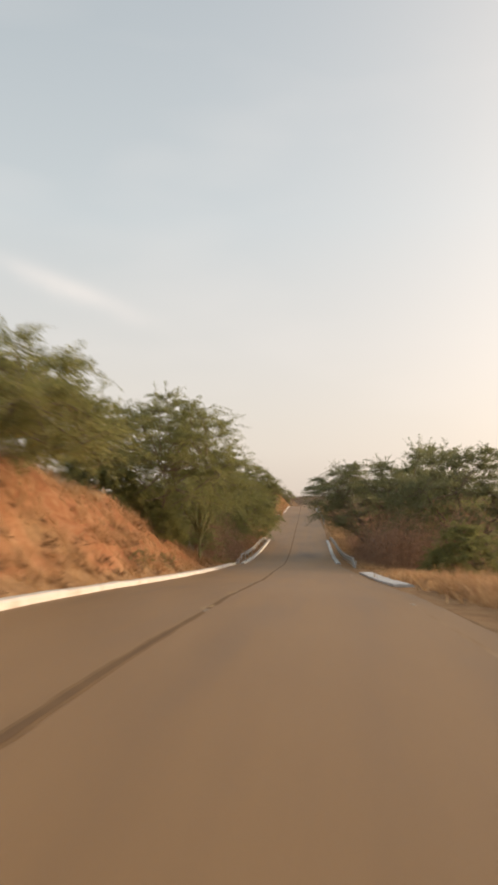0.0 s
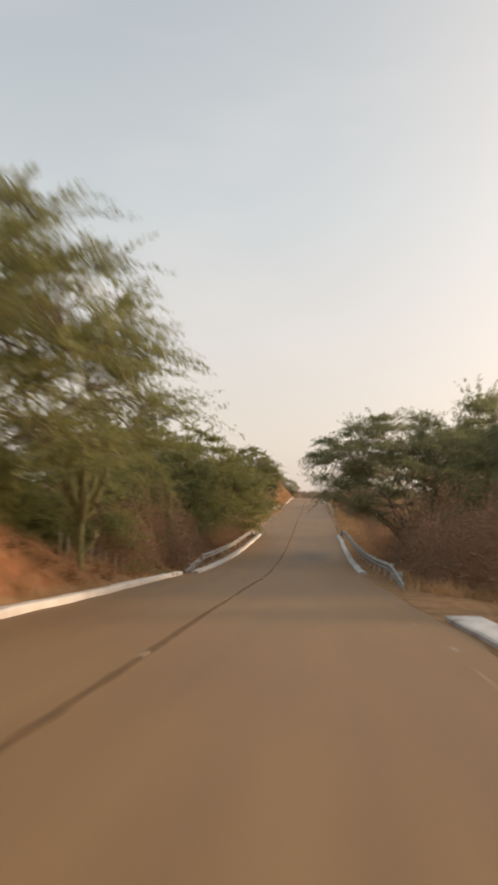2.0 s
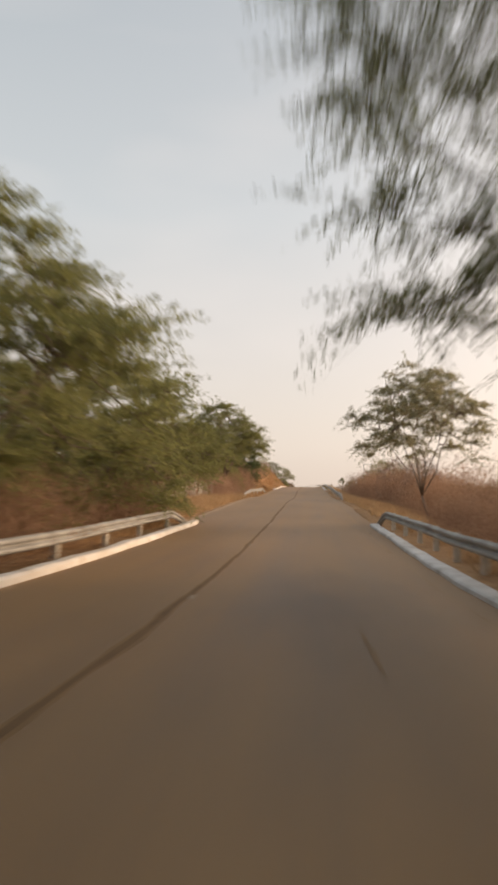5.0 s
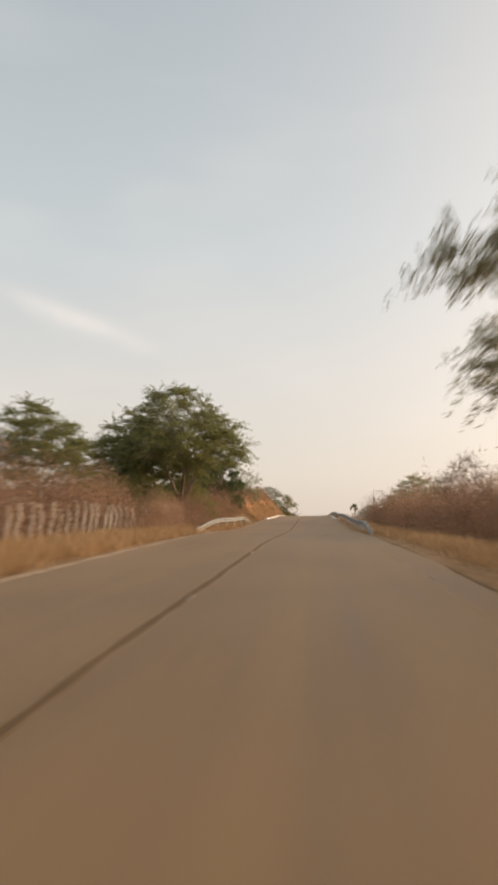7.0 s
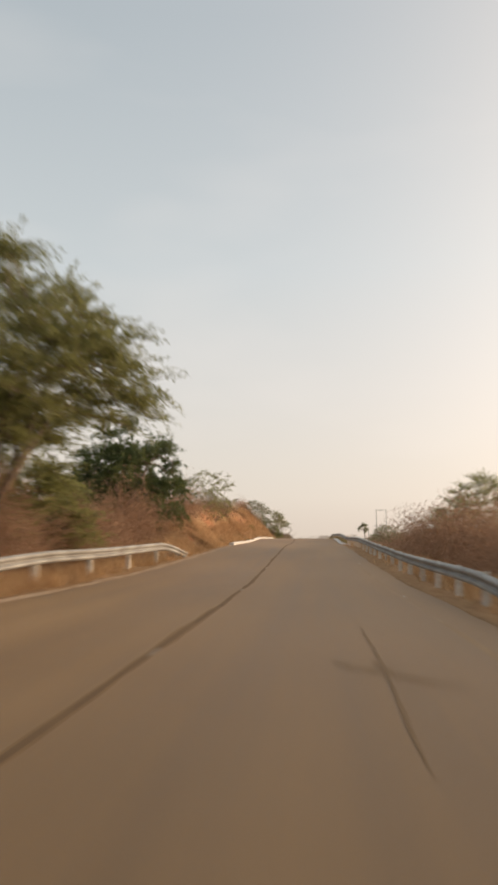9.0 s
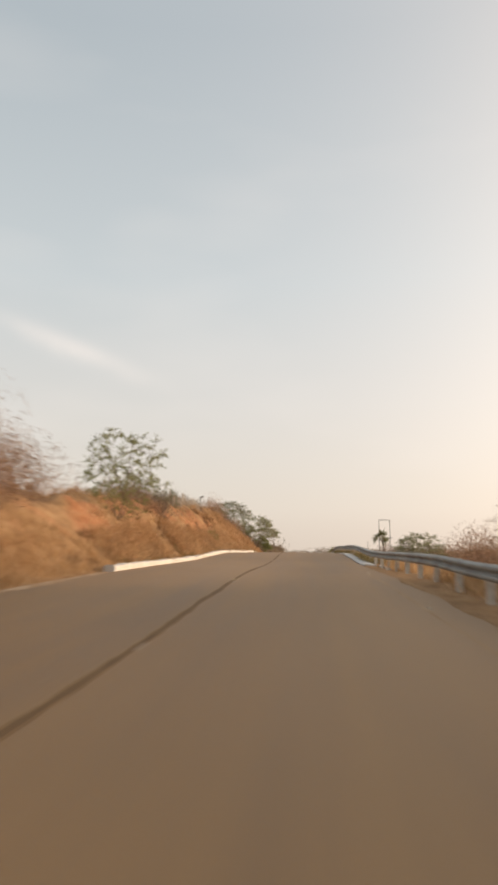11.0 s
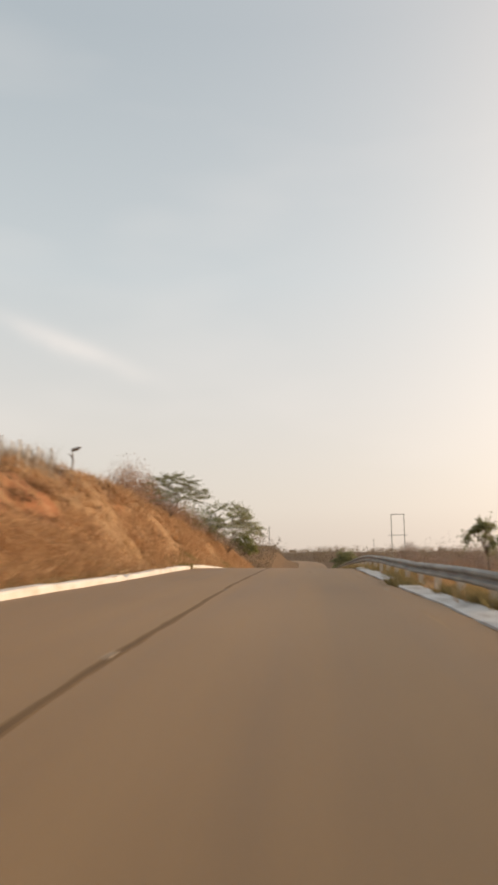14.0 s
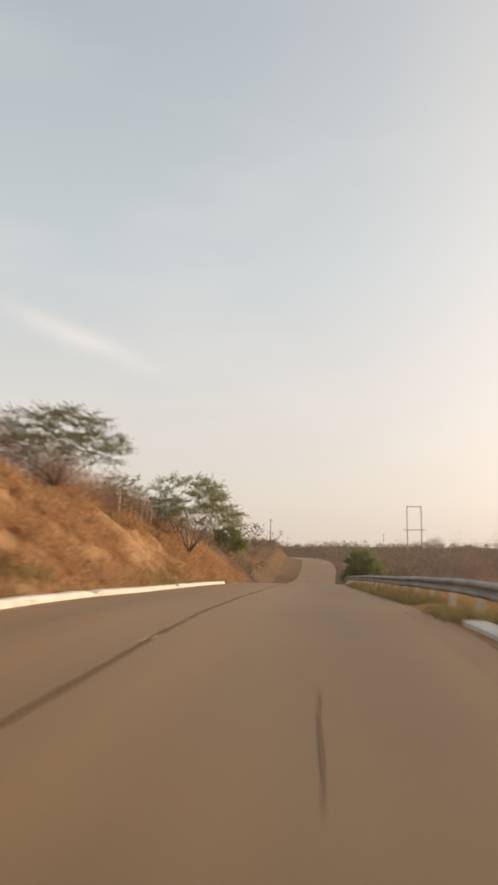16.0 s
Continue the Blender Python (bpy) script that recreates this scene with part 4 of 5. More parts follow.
# left, along the first bank and the culvert
tree("low", -9.9, 20.5, 40, 1.02, tall=1.02)
tree("low", -13.5, 29, 100, 1.1, tall=1.0)
tree("young", -6.8, 29, 30, 0.22)
tree("young", -6.7, 33.8, 80, 0.2)
tree("fine", -8.8, 42.4, 10, 1.07, tall=0.98)
tree("thicket", -11.5, 38, 200, 0.8)
tree("thicket", -9.9, 48.5, 130, 0.7)
tree("thicket", -8.1, 39.6, 20, 0.5)
tree("thicket", -9.0, 41.6, 75, 0.5)
tree("thicket", -9.8, 43, 300, 0.8)
tree("thicket", -11.6, 77, 15, 1.05)
tree("thicket", -10.2, 86.5, 95, 1.0)
tree("thicket", -11.0, 45, 260, 1.0)
tree("broad", -11.6, 51.5, 200, 0.85)
tree("thicket", -11.2, 56, 30, 1.0)
tree("thicket", -12.8, 63, 70, 1.1)
tree("thicket", -12.6, 69, 170, 1.1)
tree("tall", -10.9, 61.5, 150, 0.87)
tree("tall", -10.9, 72, 20, 1.02)
tree("tall", -8.9, 81, 60, 0.96)
tree("broad", -9.0, 93, 250, 1.0)
tree("thicket", -12.5, 106, 310, 1.2)
tree("broad", -16, 113, 210, 0.8)
tree("tall", -18.5, 141, 30, 0.85)
tree("tall", -14.5, 154, 75, 0.95)
tree("high", -10.6, 150.5, 120, 0.91, tall=1.13)
tree("thicket", -11.6, 157, 10, 1.1)
tree("thicket", -14.3, 148, 60, 1.3)
tree("dark", -11.0, 170, 40, 1.2, tall=1.27)
tree("dark", -13.5, 177, 80, 0.95)
# left, on the second bank
tree("young", -8.3, 190.5, 20, 0.5)
tree("young", -9.6, 196.4, 140, 0.92)
tree("umbrella", -10.4, 256, 0, 1.0, tall=0.87)
tree("umbrella", -8.1, 275.5, 70, 1.3, tall=1.04)
tree("thicket", -9.5, 310, 10, 0.85)
tree("young", -10.3, 267, 110, 0.6)
tree("young", -7.2, 214, 50, 0.26)
tree("young", -10.6, 205.6, 200, 0.46)
tree("young", -9.4, 207.0, 310, 0.36)
# right
tree("airy", 6.5, 70.2, 0, 1.02, tall=1.01)
tree("spread", 11.7, 54, 70, 1.04, tall=1.07)
tree("thicket", 8.7, 41.5, 60, 0.88)
tree("broad", 13, 66, 190, 1.05)
tree("spread", 11.6, 76, 140, 1.2, tall=1.2)
tree("broad", 14, 96, 280, 0.7)
tree("pale", 6.9, 107.6, 10, 1.0, tall=1.14)
tree("umbrella", 11.4, 176, 130, 1.3, tall=1.15)
tree("umbrella", 10.2, 226, 200, 0.85, tall=1.0)
tree("sapling", 7.4, 232, 60, 0.78, tall=1.38)
tree("bush", 6.6, 318, 0, 0.98, tall=1.55)
tree("bare", 20.5, 352, 0, 1.0)
tree("bare", 7.8, 134, 40, 0.58)
tree("bare", 9.2, 126, 140, 0.6)


# ---- dry shrubs ----
def shrub_mesh(seed, height, spread, stems, mat, twigs=2700, width=0.0095, loose=0.05, twig=0.62):
    """A rounded mound of stems with many hair-thin twigs, densest near its outside."""
    rng = np.random.RandomState(seed)
    sh = Shape()
    for i in range(stems):
        az, out = 2 * math.pi * rng.rand(), rng.rand()
        p = Vector((0.25 * spread * out * math.cos(az), 0.25 * spread * out * math.sin(az), -0.1))
        e = Vector((0.75 * spread * out * math.cos(az), 0.75 * spread * out * math.sin(az), height * (0.8 - 0.5 * out * out) * (0.8 + 0.25 * rng.rand())))
        mid = p.lerp(e, 0.5) + Vector(rng.normal(0, 0.06 * spread, 3))
        sh.tube([p, mid, e], [0.018, 0.012, 0.004], 3, False)
    lobes = [(2 * math.pi * rng.rand(), rng.randn()) for _ in range(5)]

    def swell(az):
        return 1 + 0.072 * sum(g * math.cos((k + 1) * (az - a)) for k, (a, g) in enumerate(lobes))

    for j in range(twigs):
        az, up = 2 * math.pi * rng.rand(), rng.rand()
        r = (0.3 + 0.7 * rng.rand() ** 0.5) * swell(az) * (1 + 0.5 * loose * max(-1.5, min(1.2, rng.randn())))
        flat = math.sqrt(max(0.0, 1 - up * up))
        n = Vector((flat * math.cos(az), flat * math.sin(az), up))
        q = Vector((n.x * spread * r, n.y * spread * r, 0.05 + n.z * height * r * 0.92))
        td = (n * 0.5 + Vector((0, 0, 0.3)) + Vector(rng.normal(0, 0.6, 3))).normalized()
        w = td.cross(Vector(rng.normal(0, 1, 3))).normalized() * width * (0.7 + 0.8 * rng.rand())
        e = q + td * height * twig * (0.04 + 0.1 * rng.rand())
        sh.add([q - w, q + w, e], [(0, 1, 2)])
    return sh.mesh("dry_shrub", mat)


SHRUBS = [shrub_mesh(31, 2.5, 1.7, 22, M_TWIG), shrub_mesh(32, 2.2, 1.9, 24, M_TWIG), shrub_mesh(33, 2.7, 1.5, 20, M_TWIG)]
PALE_SHRUB = shrub_mesh(34, 3.2, 2.1, 40, M_PALE_TWIG, 2600, 0.008)
HAZE_SHRUB = shrub_mesh(36, 6.2, 4.2, 60, M_PALE_TWIG, 6500, 0.014, 0.04, 0.5)
DARK_SHRUB = shrub_mesh(35, 1.9, 1.6, 30, M_BARK, 1500, 0.009, 0.1)


def shrub(x, y, size, rng, me=None):
    ob = new("dry_shrub", me or rng.choice(SHRUBS))
    ob.matrix_world = pose(x, y, gz(x, y) - 0.05, 0, 0, rng.uniform(0, 360)) @ Matrix.Diagonal((size * rng.uniform(0.9, 1.2), size * rng.uniform(0.9, 1.2), size * rng.uniform(0.8, 1.15), 1))
    tagged(ob, "bleached leafless shrub with pale twigs" if me in (PALE_SHRUB, HAZE_SHRUB) else "bare dark thorny shrub on the crest of the bank" if me else "leafless red-brown dry shrub, a tangle of thin twigs", "shrub", "dry shrubs beside the road")


rng = random.Random(5)
for y in range(50, 100, 2):
    shrub(-7.9 - 1.8 * rng.random(), y + rng.random(), 0.85 + 0.45 * rng.random(), rng)
    shrub(-11.5 - 3 * rng.random(), y + rng.random(), 1.0 + 0.4 * rng.random(), rng)
for y in range(100, 166, 2):
    shrub(-12.4 - 2.5 * rng.random(), y + 1.5 * rng.random(), 1.35 + 0.4 * rng.random(), rng)
for y in range(146, 184, 2):
    shrub(-8.7 - 2.5 * rng.random(), y + rng.random(), 0.95 + 0.4 * rng.random(), rng)
for y in range(114, 152, 4):
    shrub(-15.5 - 2.5 * rng.random(), y + 2 * rng.random(), 1.6, rng)
for y in range(133, 147, 2):
    shrub(-8.6 - 1.2 * rng.random(), y + rng.random(), 0.85 + 0.3 * rng.random(), rng)
# right: the big brown thicket before the first guardrail
for y in range(46, 66, 2):
    shrub(6.1 + 1.4 * rng.random(), y + rng.random(), 1.35 + 0.3 * rng.random(), rng)
    shrub(8.2 + 1.6 * rng.random(), y + rng.random(), 1.75 + 0.35 * rng.random(), rng)
for x, y, size in ((6.6, 52, 1.4), (7.1, 59.5, 1.5), (7.3, 56, 1.5), (7.3, 64, 1.6), (7.7, 67.5, 1.8)):
    shrub(x, y, size, rng, PALE_SHRUB)
for y in range(64, 100, 2):
    shrub(6.1 + 0.9 * rng.random(), y + rng.random(), 0.95 + 0.25 * rng.random(), rng)
for x, y, size in ((-8.0, 52, 1.15), (-8.9, 57.5, 1.7), (-9.2, 61, 1.7), (-7.7, 78.5, 1.0), (-7.5, 81, 1.1), (-7.6, 83.5, 1.0), (-7.9, 71, 1.0), (-7.8, 92.5, 0.9), (-7.5, 57.5, 1.45), (-7.7, 60, 1.6), (-8.3, 63, 1.45), (-7.9, 54.5, 1.2), (-8.7, 67, 1.5), (-8.9, 70, 1.4)):
    shrub(x, y, size, rng)
for x, y, size in ((6.8, 57, 1.9), (7.2, 62, 2.2), (6.9, 66.5, 2.1), (8.6, 65, 2.4), (7.6, 70, 1.9), (9.2, 58, 2.2)):
    shrub(x, y, size, rng)
for y in range(68, 128, 2):
    shrub((6.0 if y < 96 else 7.2) + 2.2 * rng.random(), y + rng.random(), 1.0 + 0.4 * rng.random(), rng)
for y in range(74, 128, 4):
    shrub(9 + 3 * rng.random(), y + rng.random(), 1.3 + 0.4 * rng.random(), rng)
for y in range(128, 182, 2):
    shrub(6.9 + 1.6 * rng.random(), y + rng.random(), 1.35 + 0.3 * rng.random(), rng)
    shrub(9.5 + 3 * rng.random(), y + rng.random(), 1.5 + 0.35 * rng.random(), rng)
for y in range(192, 330, 5):
    shrub(11 + 8 * rng.random(), y + 3 * rng.random(), 0.95 + 0.4 * rng.random(), rng)
for y in range(257, 277, 2):
    shrub(-10.7 - 0.8 * rng.random(), y + rng.random(), 0.8 + 0.25 * rng.random(), rng)
for y in range(246, 296, 2):
    shrub(-11.2 - 1.8 * rng.random(), y + 1.5 * rng.random(), 0.9 + 0.4 * rng.random(), rng)
for x, y in ((20, 300), (30, 320), (24, 345), (40, 330), (33, 352), (45, 348), (52, 340), (28, 360), (38, 366), (58, 330), (64, 350), (36, 300), (48, 310)):
    shrub(x, y, 1.0 + 0.3 * rng.random(), rng, HAZE_SHRUB)
for x, y, size in ((11.0, 207, 1.5), (12.2, 213, 1.6), (13.4, 201, 1.5), (14.5, 219, 1.6)):
    shrub(x, y, size, rng)
for x, y in ((-9.2, 195.5), (-8.6, 198.5), (-9.6, 200.5), (-10.6, 197)):
    shrub(x, y, 0.55, rng)
for x, y, size in ((15.3, 317, 0.85), (19, 330, 0.8), (23, 335, 0.8), (28, 320, 0.75), (25, 296, 0.7), (21, 282, 0.6)):
    shrub(x, y, size, rng, HAZE_SHRUB)
for x, y, size in ((-9.0, 203.5, 1.15), (-9.7, 206.5, 0.8), (-10.2, 201, 1.0)):
    shrub(x, y, size, rng, DARK_SHRUB)


# ---- grass, far woods ----
def blades(name, seed, spots, height, width, per, mat, loose=0.1):
    """Tufts of thin blades; spots: rows of x, y, size."""
    r = np.random.RandomState(seed)
    spots = np.repeat(np.asarray(spots, float), per, 0)
    n = len(spots)
    x, y = spots[:, 0] + r.normal(0, loose, n) * spots[:, 2], spots[:, 1] + r.normal(0, loose, n) * spots[:, 2]
    z = ground_z(x, y) - 0.02
    h = height * spots[:, 2] * (0.5 + 0.8 * r.rand(n))
    lean, az = 1.1 * r.rand(n) * h, 2 * np.pi * r.rand(n)
    side = 2 * np.pi * r.rand(n)
    dx, dy = width * np.cos(side), width * np.sin(side)
    a = np.stack([x - dx, y - dy, z], -1)
    b = np.stack([x + dx, y + dy, z], -1)
    c = np.stack([x + lean * np.cos(az), y + lean * np.sin(az), z + h], -1)
    v = np.stack([a, b, c], 1).reshape(-1, 3)
    me = bpy.data.meshes.new(name)
    me.vertices.add(3 * n)
    me.vertices.foreach_set("co", v.astype(np.float32).ravel())
    me.loops.add(3 * n)
    me.loops.foreach_set("vertex_index", np.arange(3 * n, dtype=np.int32))
    me.polygons.add(n)
    me.polygons.foreach_set("loop_start", np.arange(0, 3 * n, 3, dtype=np.int32))
    me.materials.append(mat)
    me.update(calc_edges=True)
    return new(name, me)


def scatter(seed, count, x0, x1, y0, y1, clump=3.0, keep=-0.2):
    r = np.random.RandomState(seed)
    x, y = r.uniform(x0, x1, count), r.uniform(y0, y1, count)
    ok = vnoise(x, y, clump) > keep
    return np.stack([x, y, 0.6 + 0.8 * r.rand(count)], -1)[ok]


rank = scatter(45, 2600, -10.4, -6.2, 92, 146, 3.0, -0.5)
rank[:, 2] *= 1.15
straw = np.concatenate([
    rank,
    scatter(1, 2600, -13, -6.3, -5, 60, 2.5, 0.0), scatter(2, 5000, -12, -6.2, 55, 165, 3, -0.3), scatter(3, 2600, -7.6, -6.1, 163, 296, 2.2, -0.3), scatter(13, 1200, -12.5, -7.6, 163, 296, 4.0, 0.1),
    scatter(4, 4500, 3.3, 9, -5, 60, 3, -0.3), scatter(5, 6000, 3.3, 9, 60, 190, 3, -0.3), scatter(6, 4500, 3.4, 12, 190, 300, 3, -0.2)])
tagged(blades("dry_grass", 1, straw, 0.34, 0.014, 10, M_STRAW), "dry orange straw grass tufts on verge and banks", "grass", kind="stuff")
green = np.concatenate([scatter(7, 2000, 3.05, 4.3, 195, 240, 4, -0.3), scatter(17, 1200, 2.4, 4.0, 240, 275, 4, -0.4), scatter(8, 3000, -7.1, -5.95, 183, 280, 3, -0.2), scatter(9, 60, 2.4, 3.0, 221, 223, 9, -1), scatter(10, 50, -6.0, -5.5, 236.6, 237.4, 9, -1)])
tagged(blades("green_grass", 2, green, 0.24, 0.02, 12, M_GREENGRASS), "low yellow-green grass growing along the kerb", "grass", kind="stuff")


clumps = np.concatenate([
    scatter(21, 500, -12.5, -6.2, 163, 298, 1.6, 0.1), scatter(22, 500, -12, -6.4, -4, 56, 1.6, 0.1), scatter(23, 900, -11, -6.3, 56, 165, 2.0, -0.2),
    scatter(24, 600, 3.5, 7, 2, 60, 2.0, -0.2), scatter(25, 900, 3.4, 7, 96, 190, 2.0, -0.2), scatter(26, 900, 3.5, 9, 190, 300, 2.0, -0.2)])
tagged(blades("straw_clumps", 4, clumps, 0.34, 0.026, 18, M_STRAW, 0.24), "rounded clumps of bleached dry grass on the red bank", "grass", kind="stuff")


M_BLEACH = leaf_material("bleached_grass", (0.33, 0.27, 0.21), (0.46, 0.4, 0.33), (0.58, 0.52, 0.44), 0.4)
crest = np.concatenate([scatter(46, 900, -12.6, -10.7, 198, 233, 2.0, -0.5), scatter(47, 500, -12.5, -10.6, 0, 44, 2.0, -0.3)])
tagged(blades("bleached_grass", 6, crest, 0.62, 0.012, 16, M_BLEACH, 0.2), "tall bleached grass along the crest of the bank", "grass", kind="stuff")


def cushions(name, seed, spots, per, mat):
    """Rounded cushions of dry grass: short blades standing off a dome. Spots: rows of x, y, size."""
    r = np.random.RandomState(seed)
    spots = np.repeat(np.asarray(spots, float), per, 0)
    n = len(spots)
    az, up = 2 * np.pi * r.rand(n), r.rand(n)
    flat = np.sqrt(1 - up * up)
    d = np.stack([flat * np.cos(az), flat * np.sin(az), up], -1)
    size = 0.42 * spots[:, 2:3]
    c = np.stack([spots[:, 0], spots[:, 1], ground_z(spots[:, 0], spots[:, 1]) - 0.08], -1)
    p = c + d * size * np.array([1, 1, 0.8]) * (0.45 + 0.35 * r.rand(n, 1))
    w = np.cross(d, r.normal(0, 1, (n, 3)))
    w = w / (np.linalg.norm(w, axis=1)[:, None] + 1e-9) * 0.017
    e = p + (d + r.normal(0, 0.5, (n, 3))) * size * (0.25 + 0.3 * r.rand(n, 1))
    v = np.stack([p - w, p + w, e], 1).reshape(-1, 3)
    me = bpy.data.meshes.new(name)
    me.from_pydata(v.tolist(), [], [(3 * k, 3 * k + 1, 3 * k + 2) for k in range(n)])
    me.materials.append(mat)
    return new(name, me)


lower = np.concatenate([scatter(48, 800, -7.9, -6.3, 176, 226, 3.0, -0.3), scatter(50, 700, -8.8, -6.3, 226, 298, 2.0, -0.3)])
upper = scatter(49, 800, -12.2, -8.4, 226, 298, 2.0, -0.25)
for spots in (lower, upper):
    spots[:, 2] *= 1.3
mounds = np.concatenate([lower, upper, scatter(41, 260, -11.5, -6.5, 168, 240, 3.0, 0.1), scatter(42, 160, -9.5, -6.5, 0, 50, 3.0, 0.1), scatter(43, 260, 3.8, 7, 6, 58, 3.0, 0.0)])
rank = scatter(44, 260, 3.8, 6.8, 9, 25, 3.0, -0.4)
rank[:, 2] *= 1.25
mounds = np.concatenate([mounds, rank])
# darker cushions that carry the bank's tuft shade as colour
tufts = np.concatenate([scatter(51, 700, -12.0, -6.4, 222, 298, 2.0, -0.2), scatter(52, 260, -8.6, -6.4, 170, 222, 2.0, -0.2), scatter(53, 160, -9.5, -6.4, 0, 50, 2.0, 0.0)])
tufts[:, 2] *= 0.8
tagged(cushions("brown_tufts", 19, tufts, 70, M_TUFT), "small brown tufts between the straw, coloured dark as in shade", "grass", kind="stuff")
tagged(cushions("grass_cushions", 9, mounds, 95, M_CUSHION), "rounded tan cushions of dry grass on bank and verge", "grass", kind="stuff")


def far_woods():
    rng = np.random.RandomState(3)
    lv = Leaves(rng)
    for i in range(1300):
        y = 335 + 900 * rng.rand() ** 1.6
        side = -1 if rng.rand() < 0.5 else 1
        x = -1.6 + side * (rng.rand() * (75 + 0.5 * (y - 300)))
        if 330 < y < 470 and abs(x - float(bend(y)) + 1.6) < 9:
            continue
        z, s = gz(x, y), 0.8 + 1.4 * rng.rand()
        for k in range(4):
            c = (x + rng.normal(0, 1.4), y + rng.normal(0, 1.4), z + 0.3 + 0.5 * rng.rand() * s)
            lv.spray(c, (0, 0, 1), 1.7 * s, 24, 0.6, 0.75 * s, 0.0)
    return lv.mesh("far_woods", M_FAR)


M_FAR = leaf_material("far_scrub", (0.155, 0.112, 0.077), (0.22, 0.166, 0.115), (0.28, 0.225, 0.155), 0.45)
tagged(new("far_woods", far_woods()), "distant brown-green dry scrub to the horizon", "scrub", kind="stuff")


def scrub_belt():
    """Brown scrub in the fields behind the roadside trees."""
    rng = np.random.RandomState(8)
    lv = Leaves(rng)
    for i in range(1100):
        y = 10 + 420 * rng.rand()
        left = rng.rand() < 0.55
        x = -1.6 - (17 + 45 * rng.rand() ** 1.5) if left else -1.6 + (13 + 50 * rng.rand() ** 1.3)
        z, s = gz(x, y), 0.6 + 0.8 * rng.rand()
        if left and 185 < y < 290:
            s *= 0.5
        for k in range(3):
            c = (x + rng.normal(0, 0.9), y + rng.normal(0, 0.9), z + 0.15)
            lv.spray(c, (0, 0, 1), 1.6 * s, 34, 0.3, 0.6 * s, 0.0)
    for i in range(420):
        x, y = -7.2 - 14 * rng.rand() ** 1.3, 294 + 130 * rng.rand()
        c = (x, y, gz(x, y) + 0.05)
        lv.spray(c, (0, 0, 1), 0.8 + 0.8 * rng.rand(), 60, 0.26, 0.5, 0.0)
    return lv.mesh("scrub_belt", M_FAR)


tagged(new("scrub_belt", scrub_belt()), "brown dry scrub in the fields behind the trees", "scrub", kind="stuff")


# ---- fences ----
def stake_mesh(seed, height):
    rng = np.random.RandomState(seed)
    sh = Shape()
    pts = [(0.012 * rng.randn() * k, 0.012 * rng.randn() * k, -0.3 + (height + 0.3) * k / 4) for k in range(5)]
    sh.tube(pts, [0.068, 0.066, 0.062, 0.06, 0.045], 6)
    return sh.mesh("post", M_WOOD)


STAKES = [stake_mesh(s, 1.4) for s in range(41, 45)]


def fence(points, step, label, size=1.0):
    ob = tagged(new("fence"), label, "fence", "wooden stake fences")
    rng = random.Random(int(points[0][1]))
    tops = []
    for (xa, ya), (xb, yb) in zip(points, points[1:]):
        n = int(math.hypot(xb - xa, yb - ya) / step)
        for k in range(n):
            x, y = xa + (xb - xa) * k / n, ya + (yb - ya) * (k + 0.3 * rng.random()) / n
            p = part("post", rng.choice(STAKES), ob, "", (x, y, gz(x, y)), (rng.gauss(0, 0.06), rng.gauss(0.05, 0.07), rng.uniform(-0.6, 0.6)))
            p.scale = (size, size, size * rng.uniform(0.85, 1.1))
            tops.append((x, y, gz(x, y)))
    for h in (0.5, 0.95, 1.3):
        sh = Shape()
        sh.tube([(x, y, z + h * size) for x, y, z in tops], [0.003] * len(tops), 3, False)
        part("wire", sh.mesh("wire", M_STEEL), ob, "thin fence wire")


fence([(-10.4, 104), (-10.2, 139)], 1.0, "row of pale weathered wooden fence stakes in dry grass", 1.12)
fence([(-7.8, 46.5), (-7.3, 53.5)], 0.8, "short row of grey fence stakes before dry brush", 0.55)
fence([(-10.0, 211), (-10.6, 220), (-10.9, 232)], 0.9, "wooden stake fence along the top of the red bank", 0.72)
fence([(-10.4, 266), (-8.9, 283)], 0.9, "wooden stake fence running down behind a thorn tree", 0.9)


# ---- cactus ----
def cactus(x, y):
    ob = tagged(thing("cactus", (x, y, gz(x, y))), "tall branching green column cactus among dry brush", "cactus")

    def column(pts, r):
        sh = Shape()
        rings = 10
        path = []
        for k in range(rings + 1):
            t = k / rings * (len(pts) - 1)
            i = min(int(t), len(pts) - 2)
            path.append(Vector(pts[i]).lerp(Vector(pts[i + 1]), t - i))
        sh.tube(path, [r * (0.85 if k == 0 else 1.0 if k < rings else 0.45) for k in range(rings + 1)], 10)
        return sh

    stem = column([(0, 0, -0.2), (0.03, 0, 1.4), (0.0, 0, 2.6), (0.08, 0, 4.0)], 0.1)
    part("stem", stem.mesh("stem", M_CACTUS), ob)
    for dx, dy, z0, z1 in ((0.62, 0.1, 1.5, 2.9), (-0.42, 0.1, 1.7, 2.75), (0.85, -0.2, 1.9, 3.15), (-0.25, -0.3, 1.9, 3.1), (0.35, 0.3, 2.1, 3.0), (-0.55, -0.2, 2.1, 2.8), (0.3, -0.35, 1.4, 2.5), (0.45, 0.1, 0.5, 1.2), (-0.3, 0.3, 1.3, 2.3), (0.18, -0.2, 2.3, 3.3)):
        part("arm", column([(0, 0, z0), (dx * 0.55, dy * 0.6, z0 + 0.22 * (z1 - z0)), (dx * 0.9, dy, z0 + 0.6 * (z1 - z0)), (dx * 1.05, dy, z1)], 0.085).mesh("arm", M_CACTUS), ob)


cactus(-7.0, 46.4)


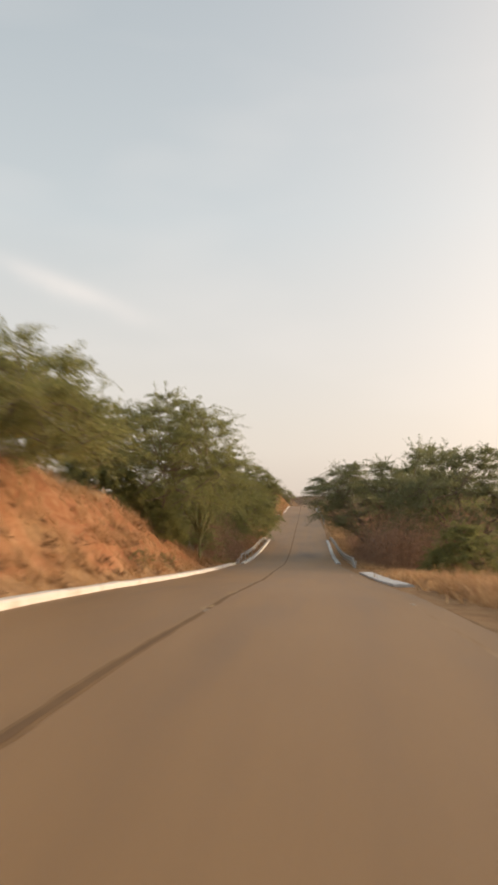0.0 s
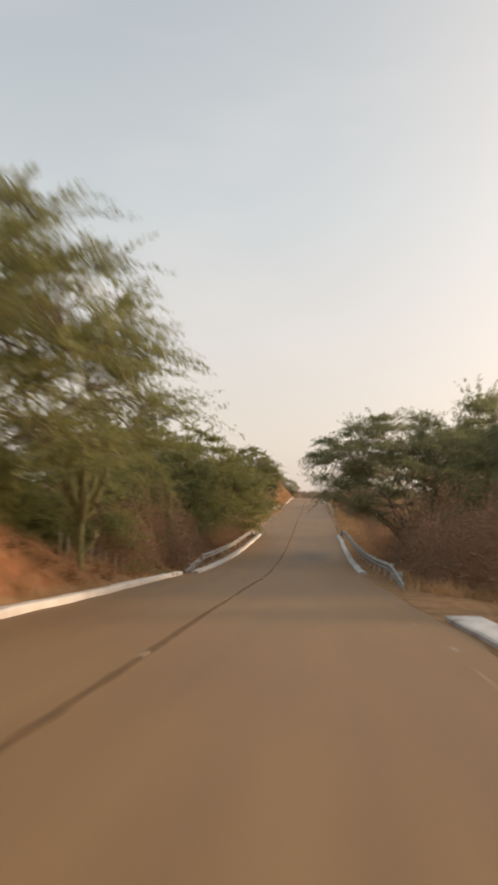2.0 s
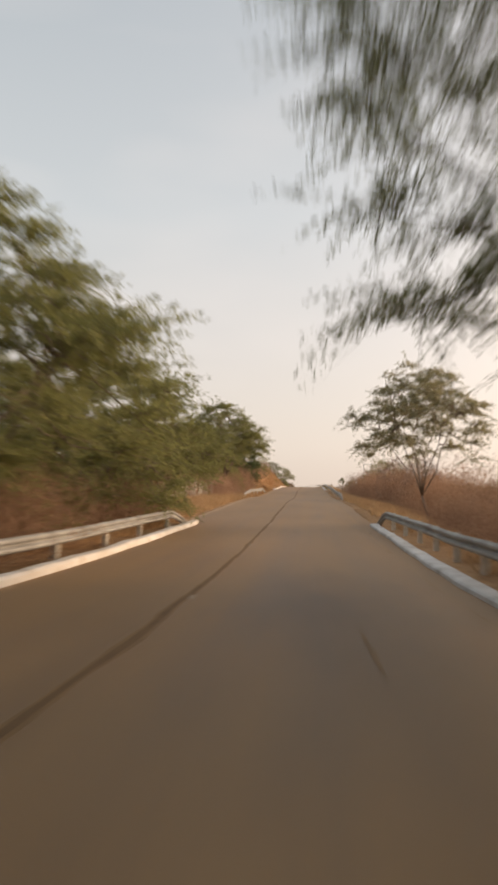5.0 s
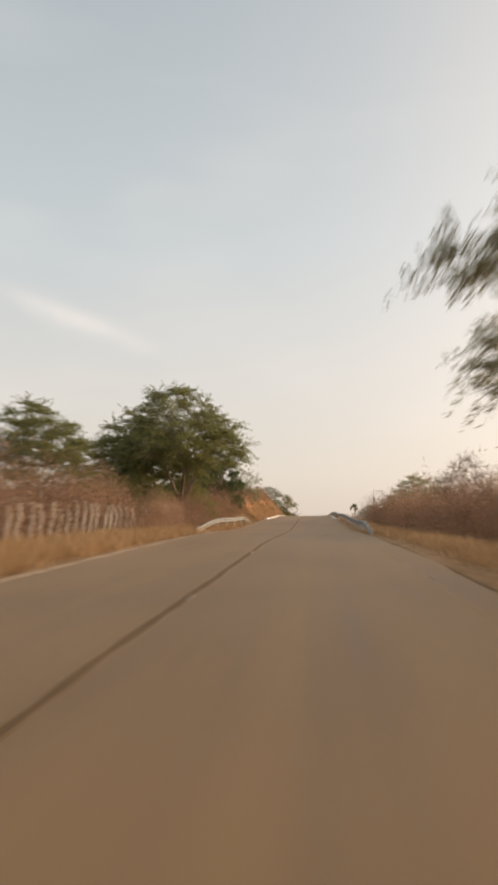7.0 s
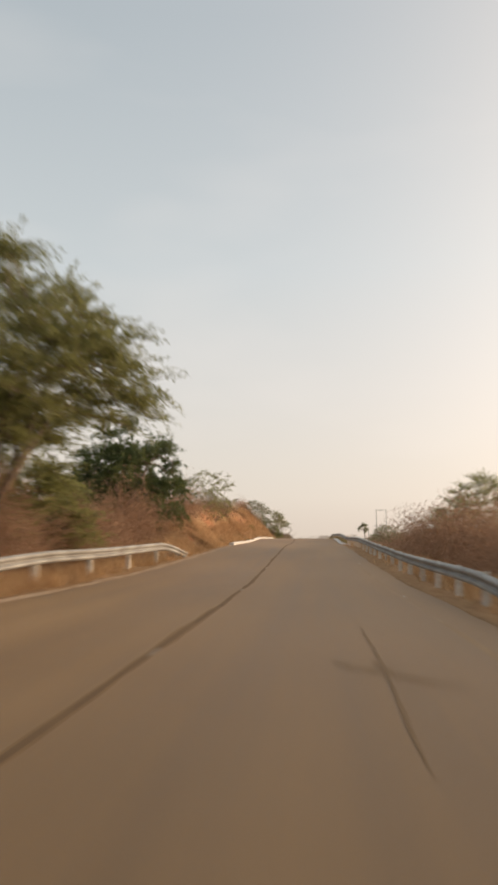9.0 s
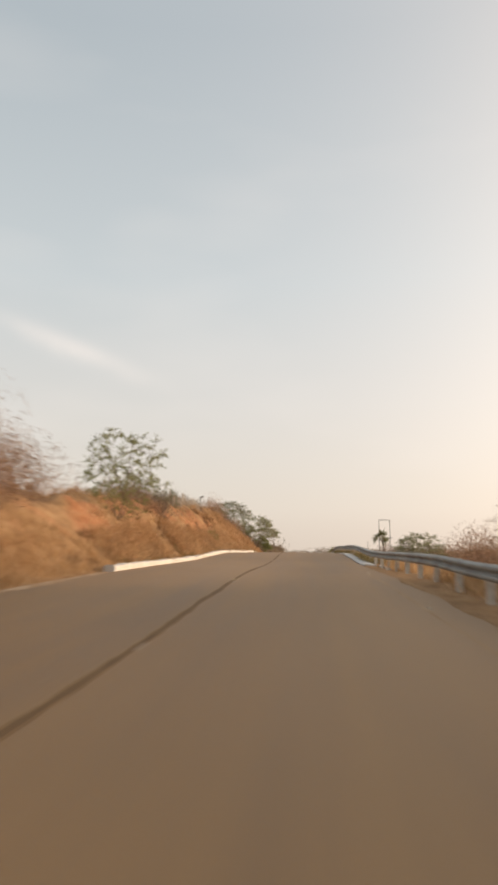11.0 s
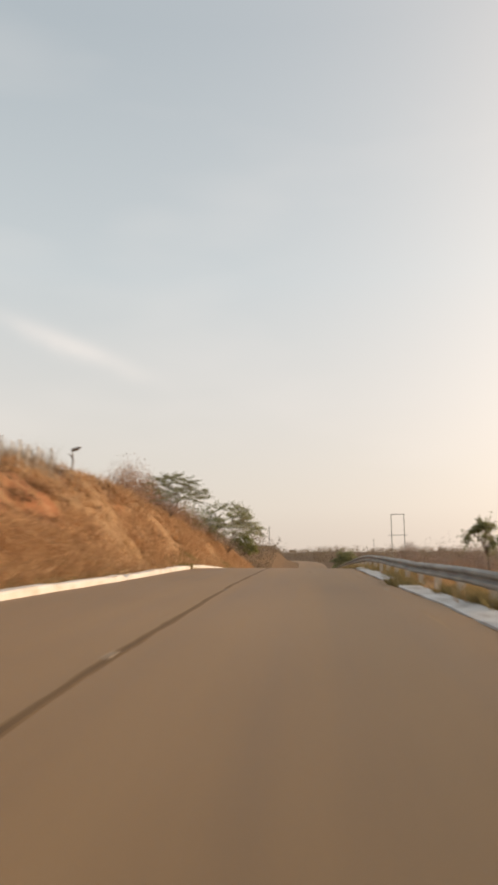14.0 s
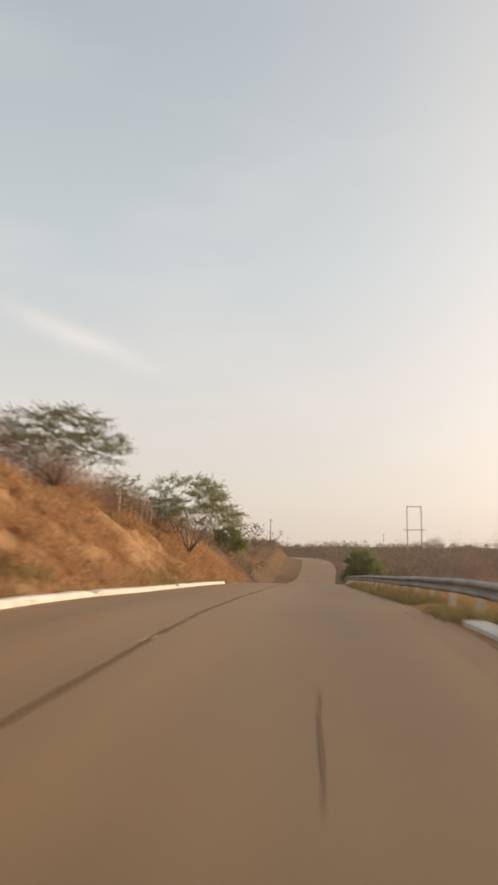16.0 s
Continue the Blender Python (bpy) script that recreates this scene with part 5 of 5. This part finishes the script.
# ---- power line ----
def frame_pylon(x, y, top, gap):
    base = gz(x, y)
    ob = tagged(thing("power_pole", (x, y, base)), "distant twin-pole power line frame with cross arms", "power pole", "power line poles")
    h = top - base
    for px in (-gap / 2, gap / 2):
        sh = Shape()
        sh.tube([(px, 0, -0.6), (px, 0, h * 0.5), (px, 0, h)], [0.17, 0.15, 0.12], 8)
        part("pole", sh.mesh("pole", M_CONCRETE), ob)
    for z, w in ((h - 0.12, gap / 2 + 0.15), (h * 0.57, gap / 2 + 1.1)):
        sh = Shape()
        sh.box(-w, w, -0.14, 0.14, z - 0.1, z + 0.1)
        part("cross_arm", sh.mesh("cross_arm", M_CONCRETE), ob)


def single_pole(x, y, top):
    base = gz(x, y)
    ob = tagged(thing("power_pole", (x, y, base)), "distant slender concrete power pole with a short arm", "power pole", "power line poles")
    sh = Shape()
    sh.tube([(0, 0, -0.6), (0, 0, (top - base) * 0.5), (0, 0, top - base)], [0.2, 0.17, 0.12], 8)
    part("pole", sh.mesh("pole", M_CONCRETE), ob)
    sh = Shape()
    sh.box(-0.7, 0.7, -0.06, 0.06, top - base - 0.6, top - base - 0.48)
    part("cross_arm", sh.mesh("cross_arm", M_WOOD), ob)


frame_pylon(30.6, 448, 11.0, 4.2)
single_pole(-14.1, 479, 8.0)
single_pole(40, 640, 6.0)


# ---- small things ----
def litter(x, y, z, size, seed, label):
    """A crumpled sheet of plastic film."""
    rng = np.random.RandomState(seed)
    bm = bmesh.new()
    bmesh.ops.create_icosphere(bm, subdivisions=2, radius=size)
    for v in bm.verts:
        v.co += Vector(rng.normal(0, 0.22 * size, 3))
        v.co.z *= 0.55
    me = bpy.data.meshes.new("plastic_bag")
    bm.to_mesh(me)
    bm.free()
    me.materials.append(M_WHITE)
    ob = new("plastic_bag", me)
    ob.location = (x, y, z)
    tagged(ob, label, "litter", "roadside litter")


litter(6.7, 170.2, gz(6.7, 170.2) + 2.3, 0.2, 1, "torn white plastic bag caught in a dry shrub")
litter(3.6, 139.5, gz(3.6, 139.5) + 0.08, 0.16, 2, "crumpled white plastic bag lying under the guardrail")
litter(3.5, 152, gz(3.5, 152) + 0.06, 0.12, 3, "crumpled white plastic bag lying in straw")


def dead_stem(x, y, top):
    base = gz(x, y)
    sh = Shape()
    h = top - base
    sh.tube([(0, 0, -0.2), (0.04, 0, h * 0.5), (-0.03, 0.02, h)], [0.05, 0.04, 0.03], 6)
    sh.tube([(-0.02, 0, h * 0.9), (0.22, 0.02, h * 0.98), (0.42, 0, h + 0.06)], [0.07, 0.09, 0.03], 6)
    sh.tube([(0, 0, h * 0.6), (-0.25, 0.1, h * 0.8)], [0.03, 0.015], 5)
    ob = new("dead_stem", sh.mesh("dead_stem", M_BARK))
    ob.location = (x, y, base)
    tagged(ob, "bare dead stem standing on the crest of the bank", "dead plant")


dead_stem(-11.2, 235.1, 3.5)
for seed, (points, width) in enumerate((
        ([(0.6, 139.0), (0.6, 137.1), (0.61, 135.5), (0.57, 134.0), (0.52, 132.0)], 0.035), ([(0.1, 135.75), (0.3, 135.45), (0.67, 135.1), (0.98, 134.75), (1.35, 134.5)], 0.12), ([(0.5, 135.9), (0.63, 135.3), (0.66, 134.7)], 0.1),
        ([(0.21, 233.8), (0.18, 230.6)], 0.03), 
        ([(0.35, 72), (0.42, 69.5)], 0.06), ([(0.68, 67.2), (0.8, 65.4)], 0.05), ([(0.55, 64.6), (0.72, 62.6)], 0.06))):
    road_crack(points, width, seed + 50)
